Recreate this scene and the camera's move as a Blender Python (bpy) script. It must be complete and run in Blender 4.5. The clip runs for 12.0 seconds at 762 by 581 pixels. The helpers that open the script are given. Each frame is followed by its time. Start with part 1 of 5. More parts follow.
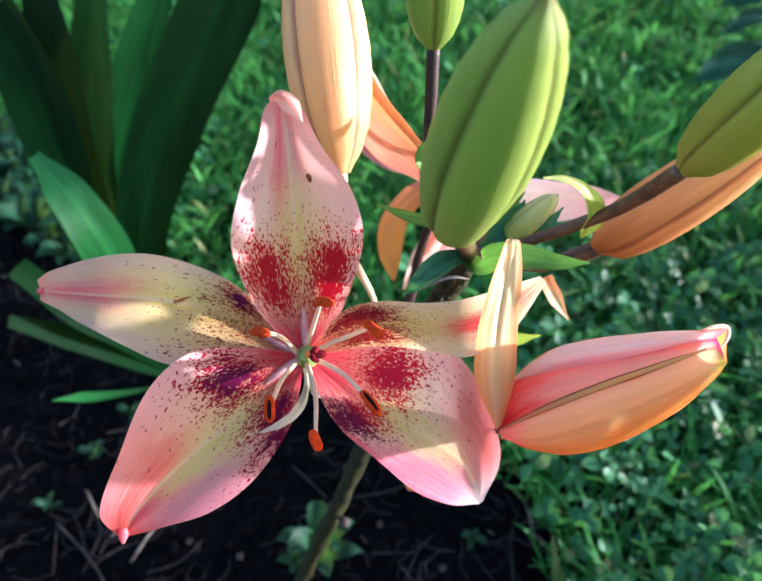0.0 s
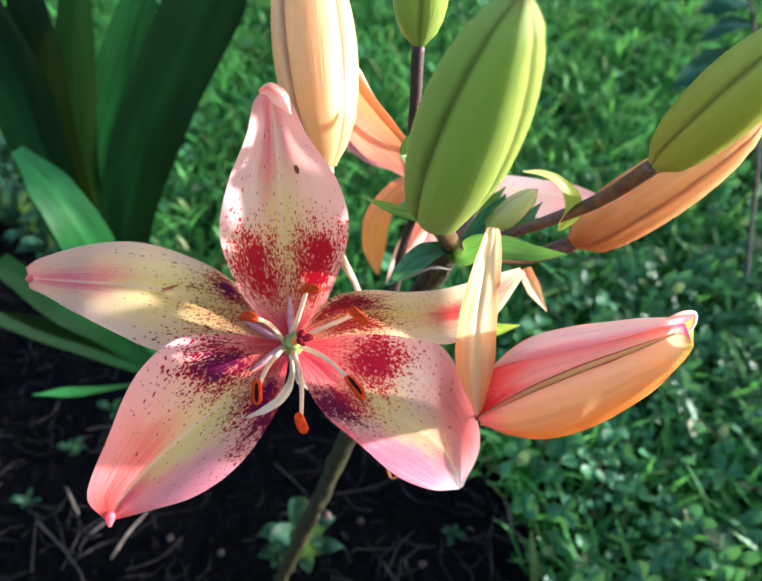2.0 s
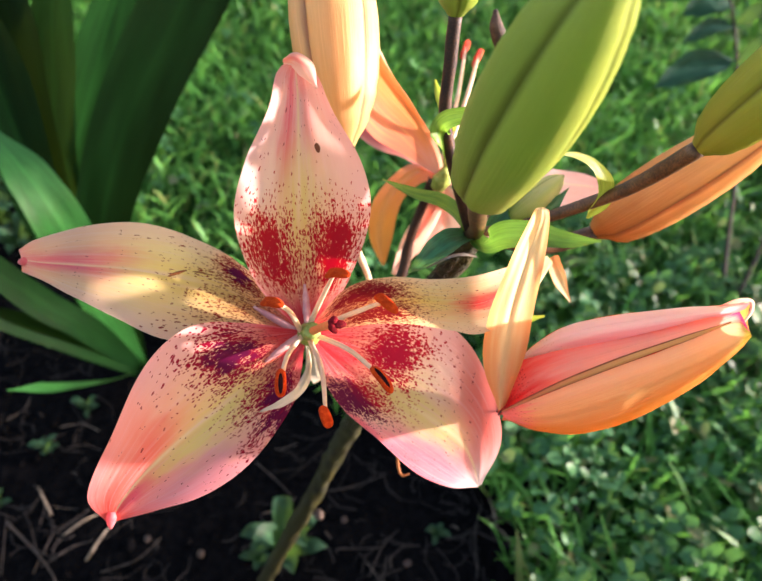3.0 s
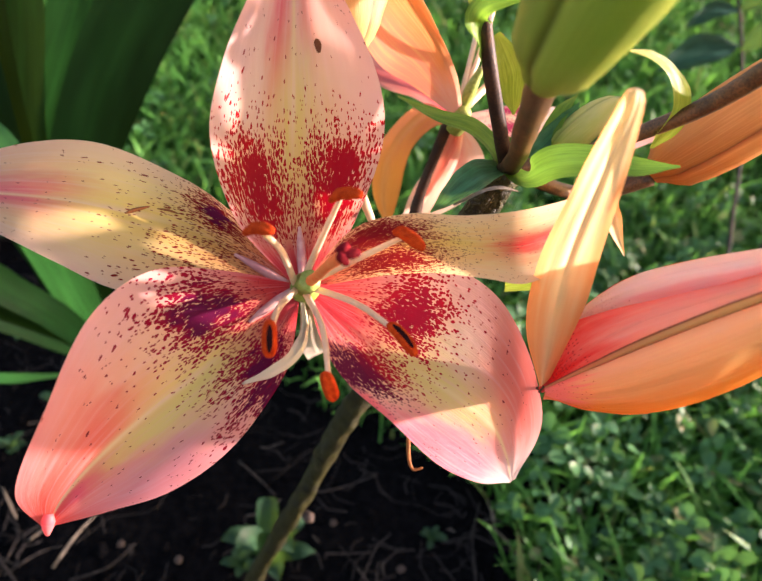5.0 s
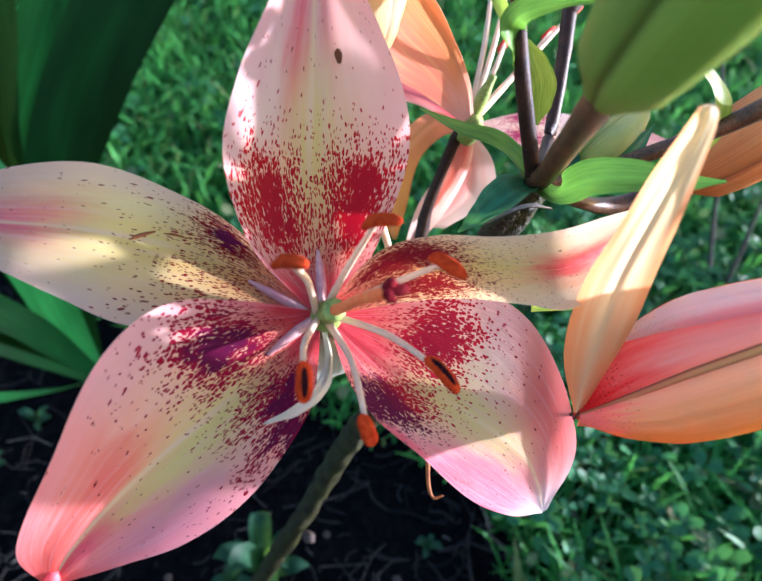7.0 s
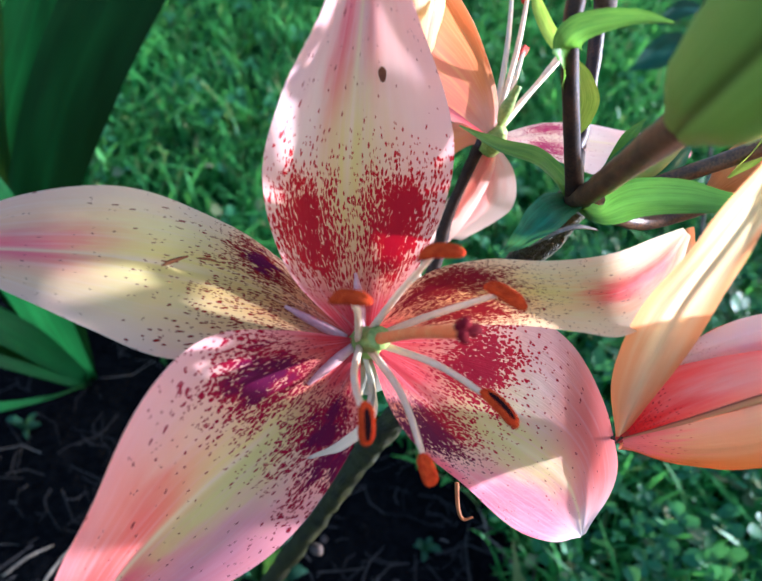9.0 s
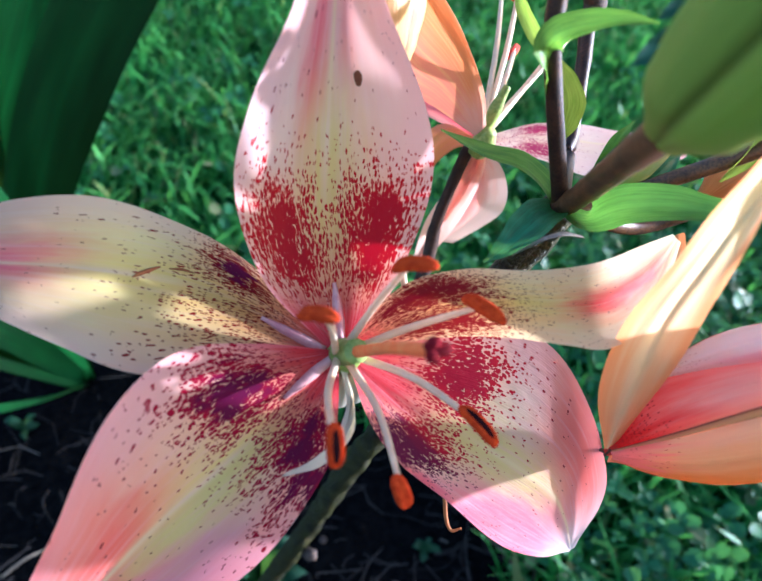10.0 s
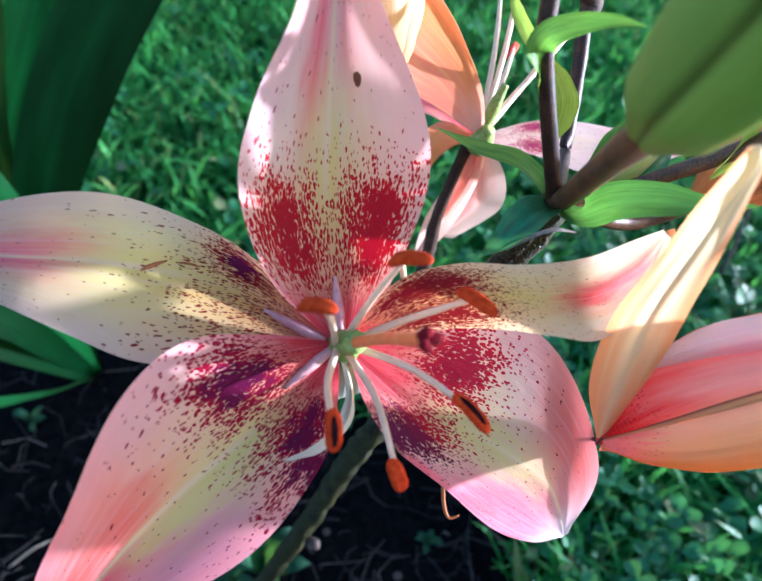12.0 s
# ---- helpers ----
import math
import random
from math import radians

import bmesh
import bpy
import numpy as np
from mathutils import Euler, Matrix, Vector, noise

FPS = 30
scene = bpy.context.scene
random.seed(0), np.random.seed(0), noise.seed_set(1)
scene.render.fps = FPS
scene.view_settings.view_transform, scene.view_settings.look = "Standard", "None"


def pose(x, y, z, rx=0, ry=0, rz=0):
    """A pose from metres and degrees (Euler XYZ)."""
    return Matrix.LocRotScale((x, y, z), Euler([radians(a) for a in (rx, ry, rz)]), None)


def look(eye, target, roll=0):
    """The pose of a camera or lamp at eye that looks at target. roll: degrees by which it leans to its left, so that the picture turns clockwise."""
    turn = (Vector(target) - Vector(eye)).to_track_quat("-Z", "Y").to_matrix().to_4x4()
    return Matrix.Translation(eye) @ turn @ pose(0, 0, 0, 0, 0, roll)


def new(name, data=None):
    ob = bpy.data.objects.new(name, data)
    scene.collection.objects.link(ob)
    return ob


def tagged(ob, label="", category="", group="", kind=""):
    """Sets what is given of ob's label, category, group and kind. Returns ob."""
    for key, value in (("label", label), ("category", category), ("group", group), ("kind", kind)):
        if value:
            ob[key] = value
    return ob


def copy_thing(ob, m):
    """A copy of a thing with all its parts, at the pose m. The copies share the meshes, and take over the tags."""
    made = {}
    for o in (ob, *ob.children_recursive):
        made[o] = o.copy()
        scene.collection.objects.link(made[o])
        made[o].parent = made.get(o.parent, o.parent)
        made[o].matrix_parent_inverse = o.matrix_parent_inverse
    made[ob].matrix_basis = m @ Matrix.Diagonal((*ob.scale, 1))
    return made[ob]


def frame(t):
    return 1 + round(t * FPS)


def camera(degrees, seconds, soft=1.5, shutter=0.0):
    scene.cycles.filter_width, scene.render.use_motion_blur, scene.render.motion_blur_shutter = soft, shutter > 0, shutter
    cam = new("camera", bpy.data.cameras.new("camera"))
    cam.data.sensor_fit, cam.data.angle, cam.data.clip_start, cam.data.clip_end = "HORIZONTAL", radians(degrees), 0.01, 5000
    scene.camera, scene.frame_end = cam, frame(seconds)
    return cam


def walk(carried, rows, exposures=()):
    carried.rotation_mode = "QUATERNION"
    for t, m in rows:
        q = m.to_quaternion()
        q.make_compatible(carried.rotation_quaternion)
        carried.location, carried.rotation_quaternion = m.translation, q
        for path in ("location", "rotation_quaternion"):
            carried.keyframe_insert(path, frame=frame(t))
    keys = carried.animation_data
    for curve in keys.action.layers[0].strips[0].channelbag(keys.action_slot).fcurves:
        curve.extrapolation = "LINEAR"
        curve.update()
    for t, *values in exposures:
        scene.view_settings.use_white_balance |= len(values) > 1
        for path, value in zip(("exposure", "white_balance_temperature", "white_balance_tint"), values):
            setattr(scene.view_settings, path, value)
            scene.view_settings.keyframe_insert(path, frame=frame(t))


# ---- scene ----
cam = camera(61.1, 12.0)
METRES, EYE, TILT, LEAN, TURN = 0.15, 0.68, -45.0, 0.0, 0.0
ROWS = [
    (0.0, 0.0, 0.0, 0.0, 0.0, 0.0, -0.0),
    (0.5, 0.0307, -0.0048, -0.0134, -0.14, 0.06, -0.26),
    (1.0, 0.0594, -0.0227, -0.0068, 0.06, 0.57, -0.34),
    (1.5, 0.0463, -0.0464, -0.0152, -0.5, 0.76, -0.59),
    (2.0, -0.0048, -0.0402, -0.0268, -1.57, 0.17, -0.47),
    (2.5, -0.0734, -0.0228, -0.0198, -3.4, 0.26, -0.49),
    (3.0, -0.1086, 0.0379, -0.0516, -4.12, 0.09, -1.03),
    (3.5, -0.1208, 0.142, -0.1033, -4.64, -0.22, -1.29),
    (5.5, -0.142, 0.3442, -0.1454, -5.7, 0.43, -1.09),
    (6.0, -0.1593, 0.3611, -0.1419, -6.33, 0.38, -0.36),
    (6.5, -0.1957, 0.386, -0.1407, -6.76, 0.49, -0.26),
    (7.0, -0.2046, 0.4021, -0.1096, -7.37, 0.33, -0.14),
    (9.0, -0.2886, 0.449, -0.0652, -8.93, -0.04, 0.32),
    (9.5, -0.276, 0.4578, -0.0645, -8.42, -0.21, 0.58),
    (10.0, -0.2485, 0.4728, -0.0448, -8.62, -0.38, 0.56),
    (10.5, -0.2364, 0.4723, -0.0353, -8.49, -0.4, 0.62),
    (11.0, -0.2582, 0.4599, -0.0351, -8.55, -0.61, 0.73),
    (11.5, -0.2775, 0.4528, -0.0487, -8.86, -0.35, 0.24),
    (12.0, -0.2445, 0.4378, -0.0472, -8.2, -0.81, 0.45),
]
walk(cam, [(t, pose(0, 0, EYE, TILT, LEAN, TURN) @ pose(METRES * x, METRES * y, METRES * z, 90 + pitch, roll, yaw)) for t, x, y, z, yaw, pitch, roll in ROWS],
     [(0.0, 2.00, 4980, 20), (1.5, 1.93, 4820, 19), (2.0, 2.15, 5220, 20), (2.5, 2.32, 5450, 21), (3.5, 2.12, 7020, 34), (5.5, 2.12, 6290, 31), (7.0, 1.98, 4800, 20), (9.0, 2.00, 4630, 17), (12.0, 2.03, 4490, 16)])
cam.data.dof.use_dof = True
cam.data.dof.focus_distance = 0.17
cam.data.dof.aperture_fstop = 17.0

# ---- light ----
SUN_FROM = Vector((0.994, 0.017, 0.110)).normalized()
world = bpy.data.worlds.new("world")
scene.world = world
world.use_nodes = True
sky = world.node_tree.nodes.new("ShaderNodeTexSky")
sky.sky_type = "NISHITA"
sky.sun_disc = False
sky.dust_density = 2.5
sky.ozone_density = 0.6
sky.sun_elevation = math.asin(SUN_FROM.z)
sky.sun_rotation = math.atan2(SUN_FROM.x, SUN_FROM.y)
world.node_tree.links.new(sky.outputs[0], world.node_tree.nodes["Background"].inputs[0])
world.node_tree.nodes["Background"].inputs[1].default_value = 0.15
sun_data = bpy.data.lights.new("sun", "SUN")
sun_data.energy, sun_data.angle, sun_data.color = 3.7, radians(1.5), (1.0, 0.91, 0.80)
sun = new("sun", sun_data)
sun.matrix_world = look(SUN_FROM * 10, (0, 0, 0))


# ---- materials ----
class Graph:
    """Short notation for node materials."""

    def __init__(self, name):
        self.mat = bpy.data.materials.new(name)
        self.mat.use_nodes = True
        self.nt = self.mat.node_tree
        self.nt.nodes.clear()

    def node(self, kind, *ins, out=0, **props):
        n = self.nt.nodes.new("ShaderNode" + kind)
        for key, value in props.items():
            if key == "operation":
                n.operation = value
            elif key == "blend_type":
                n.blend_type = value
            elif key == "data_type":
                n.data_type = value
            elif key == "voronoi_dimensions":
                n.voronoi_dimensions = value
            elif key == "feature":
                n.feature = value
            elif key == "clamp":
                n.use_clamp = value
        for key, value in ins:
            sock = n.inputs[key]
            if isinstance(value, bpy.types.NodeSocket):
                self.nt.links.new(value, sock)
            else:
                sock.default_value = value
        return n.outputs[out]

    def m(self, op, a, b=0.0, c=0.0, clamp=False):
        return self.node("Math", (0, a), (1, b), (2, c), operation=op, clamp=clamp)

    def smooth(self, x, lo, hi):
        n = self.nt.nodes.new("ShaderNodeMapRange")
        n.interpolation_type = "SMOOTHSTEP"
        self.nt.links.new(x, n.inputs[0])
        n.inputs[1].default_value, n.inputs[2].default_value = lo, hi
        return n.outputs[0]

    def bell(self, x, at, width):
        d = self.m("DIVIDE", self.m("SUBTRACT", x, at), width)
        return self.m("POWER", 2.718, self.m("MULTIPLY", self.m("MULTIPLY", d, d), -1.0))

    def mix(self, f, a, b, blend="MIX"):
        n = self.nt.nodes.new("ShaderNodeMix")
        n.data_type, n.blend_type = "RGBA", blend
        for key, value in ((0, f), (6, a), (7, b)):
            if isinstance(value, bpy.types.NodeSocket):
                self.nt.links.new(value, n.inputs[key])
            elif key == 0:
                n.inputs[0].default_value = value
            else:
                n.inputs[key].default_value = (*value, 1)
        return n.outputs[2]

    def vec(self, x, y, z=0.0):
        return self.node("CombineXYZ", (0, x), (1, y), (2, z))

    def uv(self):
        n = self.nt.nodes.new("ShaderNodeUVMap")
        s = self.nt.nodes.new("ShaderNodeSeparateXYZ")
        self.nt.links.new(n.outputs[0], s.inputs[0])
        return s.outputs[0], s.outputs[1]

    def place(self):
        return self.nt.nodes.new("ShaderNodeTexCoord").outputs["Object"]

    def noise(self, vector, scale, detail=3.0, out=0):
        return self.node("TexNoise", ("Vector", vector), ("Scale", scale), ("Detail", detail), out=out)

    def chance(self):
        return self.nt.nodes.new("ShaderNodeObjectInfo").outputs["Random"]

    def island(self):
        return self.nt.nodes.new("ShaderNodeNewGeometry").outputs["Random Per Island"]

    def bump(self, height, strength=0.3, distance=0.001):
        return self.node("Bump", ("Height", height), ("Strength", strength), ("Distance", distance))

    def done(self, colour, rough=0.5, thin=0.0, glow=None, normal=None, spec=0.5, coat=0.0):
        p = self.nt.nodes.new("ShaderNodeBsdfPrincipled")
        for key, value in (("Base Color", colour), ("Roughness", rough), ("Specular IOR Level", spec), ("Coat Weight", coat)):
            if isinstance(value, bpy.types.NodeSocket):
                self.nt.links.new(value, p.inputs[key])
            else:
                p.inputs[key].default_value = (*value, 1) if isinstance(value, tuple) else value
        if normal is not None:
            self.nt.links.new(normal, p.inputs["Normal"])
        shader = p.outputs[0]
        if thin:
            t = self.nt.nodes.new("ShaderNodeBsdfTranslucent")
            tint = glow if glow is not None else colour
            if isinstance(tint, tuple):
                t.inputs[0].default_value = (*tint, 1)
            else:
                self.nt.links.new(tint, t.inputs[0])
            mx = self.nt.nodes.new("ShaderNodeMixShader")
            mx.inputs[0].default_value = thin
            self.nt.links.new(shader, mx.inputs[1])
            self.nt.links.new(t.outputs[0], mx.inputs[2])
            shader = mx.outputs[0]
        o = self.nt.nodes.new("ShaderNodeOutputMaterial")
        self.nt.links.new(shader, o.inputs[0])
        return self.mat


def tepal_inside(name, core, edge_ink, field, margin, flush, stripes=(), yellow=1.0, blotch_u=0.28, blotch_w=0.10, spots=1.0, one_side=0.0, tip=(0.88, 0.20, 0.15), tip_w=0.18, throat=0.20, solid_at=0.94, ochre=0.0, rib_line=0.75, rim_patch=None, band=None, warm=0.45, shaded_rim_ink=None):
    """The speckled inner face of a lily tepal: u runs from throat to tip, v from rim to rim.
    flush is (colour, amount) towards the tip, stripes are (v, width, colour, u from, u to, amount)."""
    g = Graph(name)
    u, v = g.uv()
    wob = g.noise(g.vec(g.m("MULTIPLY", u, 3.0), g.m("MULTIPLY", v, 2.0), g.chance()), 3.0, 3.0)
    w = g.m("SUBTRACT", wob, 0.5)
    us = g.m("ADD", u, g.m("MULTIPLY", w, 0.12))
    vs = g.m("ADD", v, g.m("MULTIPLY", w, 0.35))
    av = g.m("ABSOLUTE", vs)
    streak = g.noise(g.vec(g.m("MULTIPLY", u, 1.6), g.m("MULTIPLY", v, 9.0), g.chance()), 2.2, 4.0)
    cloud = g.noise(g.vec(g.m("MULTIPLY", u, 4.0), g.m("MULTIPLY", v, 2.2), g.chance()), 1.6, 3.0)
    col = g.mix(g.smooth(cloud, 0.35, 0.70), field, tuple(min(0.92, c * 1.06 + 0.05) for c in field))
    col = g.mix(g.m("MULTIPLY", g.smooth(av, 0.45, 1.0), 0.70), col, margin)
    col = g.mix(g.m("MULTIPLY", g.smooth(us, 0.40, 0.78), flush[1]), col, flush[0])
    for at, wide, tint, u0, u1, much in stripes:
        line = g.m("MULTIPLY", g.bell(vs, at, wide), g.smooth(us, u0, u1))
        col = g.mix(g.m("MULTIPLY", line, much), col, tint)
    col = g.mix(g.m("MULTIPLY", g.bell(us, 1.0, tip_w), 0.85), col, tip)
    mid = g.m("MULTIPLY", g.bell(vs, 0.0, 0.34), g.m("MULTIPLY", g.smooth(us, 0.10, 0.28), g.m("SUBTRACT", 1.0, g.smooth(us, 0.36, 0.64))))
    col = g.mix(g.m("MULTIPLY", mid, 0.85 * yellow, clamp=True), col, (0.86, 0.70, 0.18))
    if band:
        at, wide, end, much = band
        run = g.m("MULTIPLY", g.smooth(us, 0.16, 0.32), g.m("SUBTRACT", 1.0, g.smooth(us, end - 0.26, end)))
        col = g.mix(g.m("MULTIPLY", g.m("MULTIPLY", g.bell(vs, at, wide), run), much), col, (0.84, 0.70, 0.24))
    col = g.mix(g.m("MULTIPLY", g.m("MULTIPLY", g.bell(us, 0.16, 0.13), g.bell(vs, 0.0, 0.7)), ochre), col, (0.80, 0.46, 0.06))
    col = g.mix(g.m("SUBTRACT", 1.0, g.smooth(g.m("ADD", us, g.m("MULTIPLY", av, 0.05)), throat - 0.10, throat + 0.13)), col, (0.76, 0.038, 0.055))
    rib = g.m("MULTIPLY", g.bell(v, 0.0, 0.036), g.smooth(u, 0.26, 0.46))
    col = g.mix(g.m("MULTIPLY", rib, rib_line), col, (0.92, 0.72, 0.42))
    col = g.mix(g.m("MULTIPLY", g.smooth(streak, 0.46, 0.74), 0.30), col, tuple(min(0.92, c * 1.05 + 0.04) for c in margin))
    # spots: short dashes along the tepal, merging into two blotches beside the rib
    bend = g.noise(g.vec(g.m("MULTIPLY", u, 9.0), g.m("MULTIPLY", v, 4.0), g.chance()), 2.0, 2.0)
    ragged = g.noise(g.vec(g.m("MULTIPLY", u, 9.0), g.m("MULTIPLY", v, 5.0), g.chance()), 2.0, 4.0)
    patch = g.m("MULTIPLY", g.m("MULTIPLY", g.bell(av, 0.56, 0.36), g.bell(us, blotch_u, blotch_w)), g.m("MULTIPLY_ADD", ragged, 1.6, 0.20))
    patch = g.m("MULTIPLY", patch, g.m("SUBTRACT", 1.0, g.m("MULTIPLY", g.smooth(v, -0.25, 0.25), one_side)))
    if rim_patch:
        rim_v, rim_u, rim_w = rim_patch
        patch = g.m("MAXIMUM", patch, g.m("MULTIPLY", g.m("MULTIPLY", g.bell(vs, rim_v, 0.26), g.bell(us, rim_u, rim_w)), g.m("MULTIPLY_ADD", ragged, 1.5, 0.20)))
    zone = g.m("MULTIPLY", g.smooth(us, throat - 0.10, throat + 0.02), g.m("SUBTRACT", 1.0, g.smooth(us, 0.22, 0.48)))
    dens = g.m("ADD", g.m("MULTIPLY", patch, 1.15), g.m("MULTIPLY", g.m("MULTIPLY", zone, g.bell(av, 0.0, 1.1)), 0.52 * spots))
    dens = g.m("ADD", dens, g.m("MULTIPLY", g.m("SUBTRACT", 1.0, g.smooth(us, 0.55, 0.95)), 0.030 * spots))
    col = g.mix(g.m("MULTIPLY", g.m("MINIMUM", dens, 1.0), warm), col, (0.86, 0.42, 0.20))
    mark = None
    for fu, fv, shift in ((56.0, 36.0, 0.0), (86.0, 50.0, 7.3)):
        cell = g.nt.nodes.new("ShaderNodeTexVoronoi")
        cell.voronoi_dimensions = "2D"
        g.nt.links.new(g.vec(g.m("MULTIPLY_ADD", u, fu, g.m("MULTIPLY_ADD", bend, 2.0, shift)), g.m("MULTIPLY_ADD", v, fv, g.m("MULTIPLY", bend, 3.0))), cell.inputs["Vector"])
        cell.inputs["Scale"].default_value = 1.0
        odds = g.nt.nodes.new("ShaderNodeSeparateColor")
        g.nt.links.new(cell.outputs["Color"], odds.inputs[0])
        shown = g.m("LESS_THAN", odds.outputs[0], g.m("MULTIPLY", dens, 0.8))
        size = g.m("MULTIPLY_ADD", dens, 0.28, g.m("MULTIPLY_ADD", odds.outputs[1], 0.22, 0.12))
        dash = g.m("MULTIPLY", shown, g.smooth(g.m("SUBTRACT", size, cell.outputs["Distance"]), -0.015, 0.035))
        mark = dash if mark is None else g.m("MAXIMUM", mark, dash)
    sliver = g.noise(g.vec(g.m("MULTIPLY", u, 60.0), g.m("MULTIPLY", v, 70.0), g.chance()), 1.0, 2.0)
    solid = g.smooth(g.m("ADD", patch, g.m("MULTIPLY_ADD", g.m("SUBTRACT", bend, 0.5), 0.7, g.m("MULTIPLY", g.m("SUBTRACT", sliver, 0.5), 1.5))), solid_at - 0.02, solid_at + 0.08)
    mark = g.m("MAXIMUM", mark, g.m("MULTIPLY", solid, 0.95))
    ink = g.mix(g.smooth(g.m("ADD", patch, g.m("MULTIPLY", w, 0.5)), 0.45, 0.95), edge_ink, core)
    # The second rim is inked purple to paint the shade on that side.
    if shaded_rim_ink:
        ink = g.mix(g.smooth(vs, 0.25, 0.60), ink, shaded_rim_ink)
    ink = g.mix(g.smooth(us, 0.40, 0.62), ink, (0.27, 0.010, 0.020))
    col = g.mix(mark, col, ink)
    grain = g.noise(g.vec(g.m("MULTIPLY", u, 8.0), g.m("MULTIPLY", v, 60.0)), 1.5, 2.0)
    soft = g.noise(g.vec(g.m("MULTIPLY", u, 14.0), g.m("MULTIPLY", v, 6.0), g.chance()), 1.5, 3.0)
    return g.done(col, g.m("MULTIPLY_ADD", soft, 0.25, 0.36), 0.50, g.mix(0.30, col, col, "MULTIPLY"), g.bump(g.m("MULTIPLY_ADD", grain, 0.45, soft), 0.30, 0.0009), 0.22)


def tepal_outside(name, low, high, stripe, thin=0.30, dark=(0.30, 0.10, 0.05), dark_amount=0.55, rim=0.90, streaks=0.20, deep=0.35):
    """The outer face of a tepal or bud: low colour at the base, high at the tip, stripe along the rib."""
    g = Graph(name)
    u, v = g.uv()
    n = g.noise(g.vec(g.m("MULTIPLY", u, 2.0), g.m("MULTIPLY", v, 2.5), g.chance()), 2.6, 4.0)
    col = g.mix(g.smooth(g.m("ADD", u, g.m("MULTIPLY_ADD", n, 0.5, -0.25)), 0.05, 0.75), low, high)
    col = g.mix(g.m("MULTIPLY", g.bell(v, 0.0, 0.28), 0.6), col, stripe)
    fine = g.noise(g.vec(g.m("MULTIPLY", u, 2.0), g.m("MULTIPLY", v, 16.0), g.chance()), 2.0, 4.0)
    col = g.mix(g.m("MULTIPLY", g.smooth(fine, 0.40, 0.8), streaks), col, tuple(min(1, c * 1.25) for c in high))
    edge = g.smooth(g.m("ABSOLUTE", g.m("MULTIPLY_ADD", g.m("SUBTRACT", n, 0.5), 0.2, v)), rim, min(1.0, rim + 0.25))
    col = g.mix(g.m("MULTIPLY", edge, dark_amount), col, dark)
    col = g.mix(g.m("MULTIPLY", g.bell(u, 1.0, 0.03), 0.5), col, (0.25, 0.13, 0.06))
    return g.done(col, 0.40, thin, g.mix(deep, col, col, "MULTIPLY"), g.bump(fine, 0.35, 0.0010), 0.40)


def leaf_green(name, base, light, thin=0.28, rough=0.38, veins=26.0, spec=0.5):
    g = Graph(name)
    u, v = g.uv()
    n = g.noise(g.vec(g.m("MULTIPLY", u, 3.0), g.m("MULTIPLY", v, 1.5), g.chance()), 2.4, 4.0)
    line = g.noise(g.vec(g.m("MULTIPLY", u, 1.2), g.m("MULTIPLY", v, veins), g.chance()), 1.0, 3.0)
    col = g.mix(g.smooth(n, 0.3, 0.7), base, light)
    col = g.mix(g.m("MULTIPLY", g.smooth(line, 0.45, 0.7), 0.42), col, tuple(c * 1.9 for c in light))
    col = g.mix(g.m("MULTIPLY", g.bell(v, 0.0, 0.05), 0.4), col, tuple(c * 1.7 for c in light))
    glow = g.mix(0.5, col, (0.20, 0.40, 0.03))
    return g.done(col, rough, thin, glow, g.bump(line, 0.3, 0.0012), spec)


def plain(name, one, two, scale, rough=0.6, thin=0.0, bump=0.3, dist=0.001, spec=0.4):
    g = Graph(name)
    at = g.place()
    n = g.noise(at, scale, 5.0)
    f = g.noise(at, scale * 7, 4.0)
    col = g.mix(g.smooth(g.m("MULTIPLY_ADD", f, 0.5, g.m("MULTIPLY", n, 0.5)), 0.36, 0.66), one, two)
    return g.done(col, rough, thin, None, g.bump(f, bump, dist), spec)


def tuft(name, dark, light, dry, thin=0.3, rough=0.45, spec=0.25):
    """Many small leaves in one mesh, each with its own tint."""
    g = Graph(name)
    r = g.island()
    col = g.mix(r, dark, light)
    col = g.mix(g.m("MULTIPLY", g.smooth(g.noise(g.place(), 2.2, 3.0), 0.42, 0.66), 0.45), col, tuple(c * 1.35 for c in light))
    col = g.mix(g.m("GREATER_THAN", g.m("FRACT", g.m("MULTIPLY", r, 17.3)), 0.93), col, dry)
    return g.done(col, rough, thin, g.mix(0.5, col, (0.12, 0.30, 0.02)), None, spec)


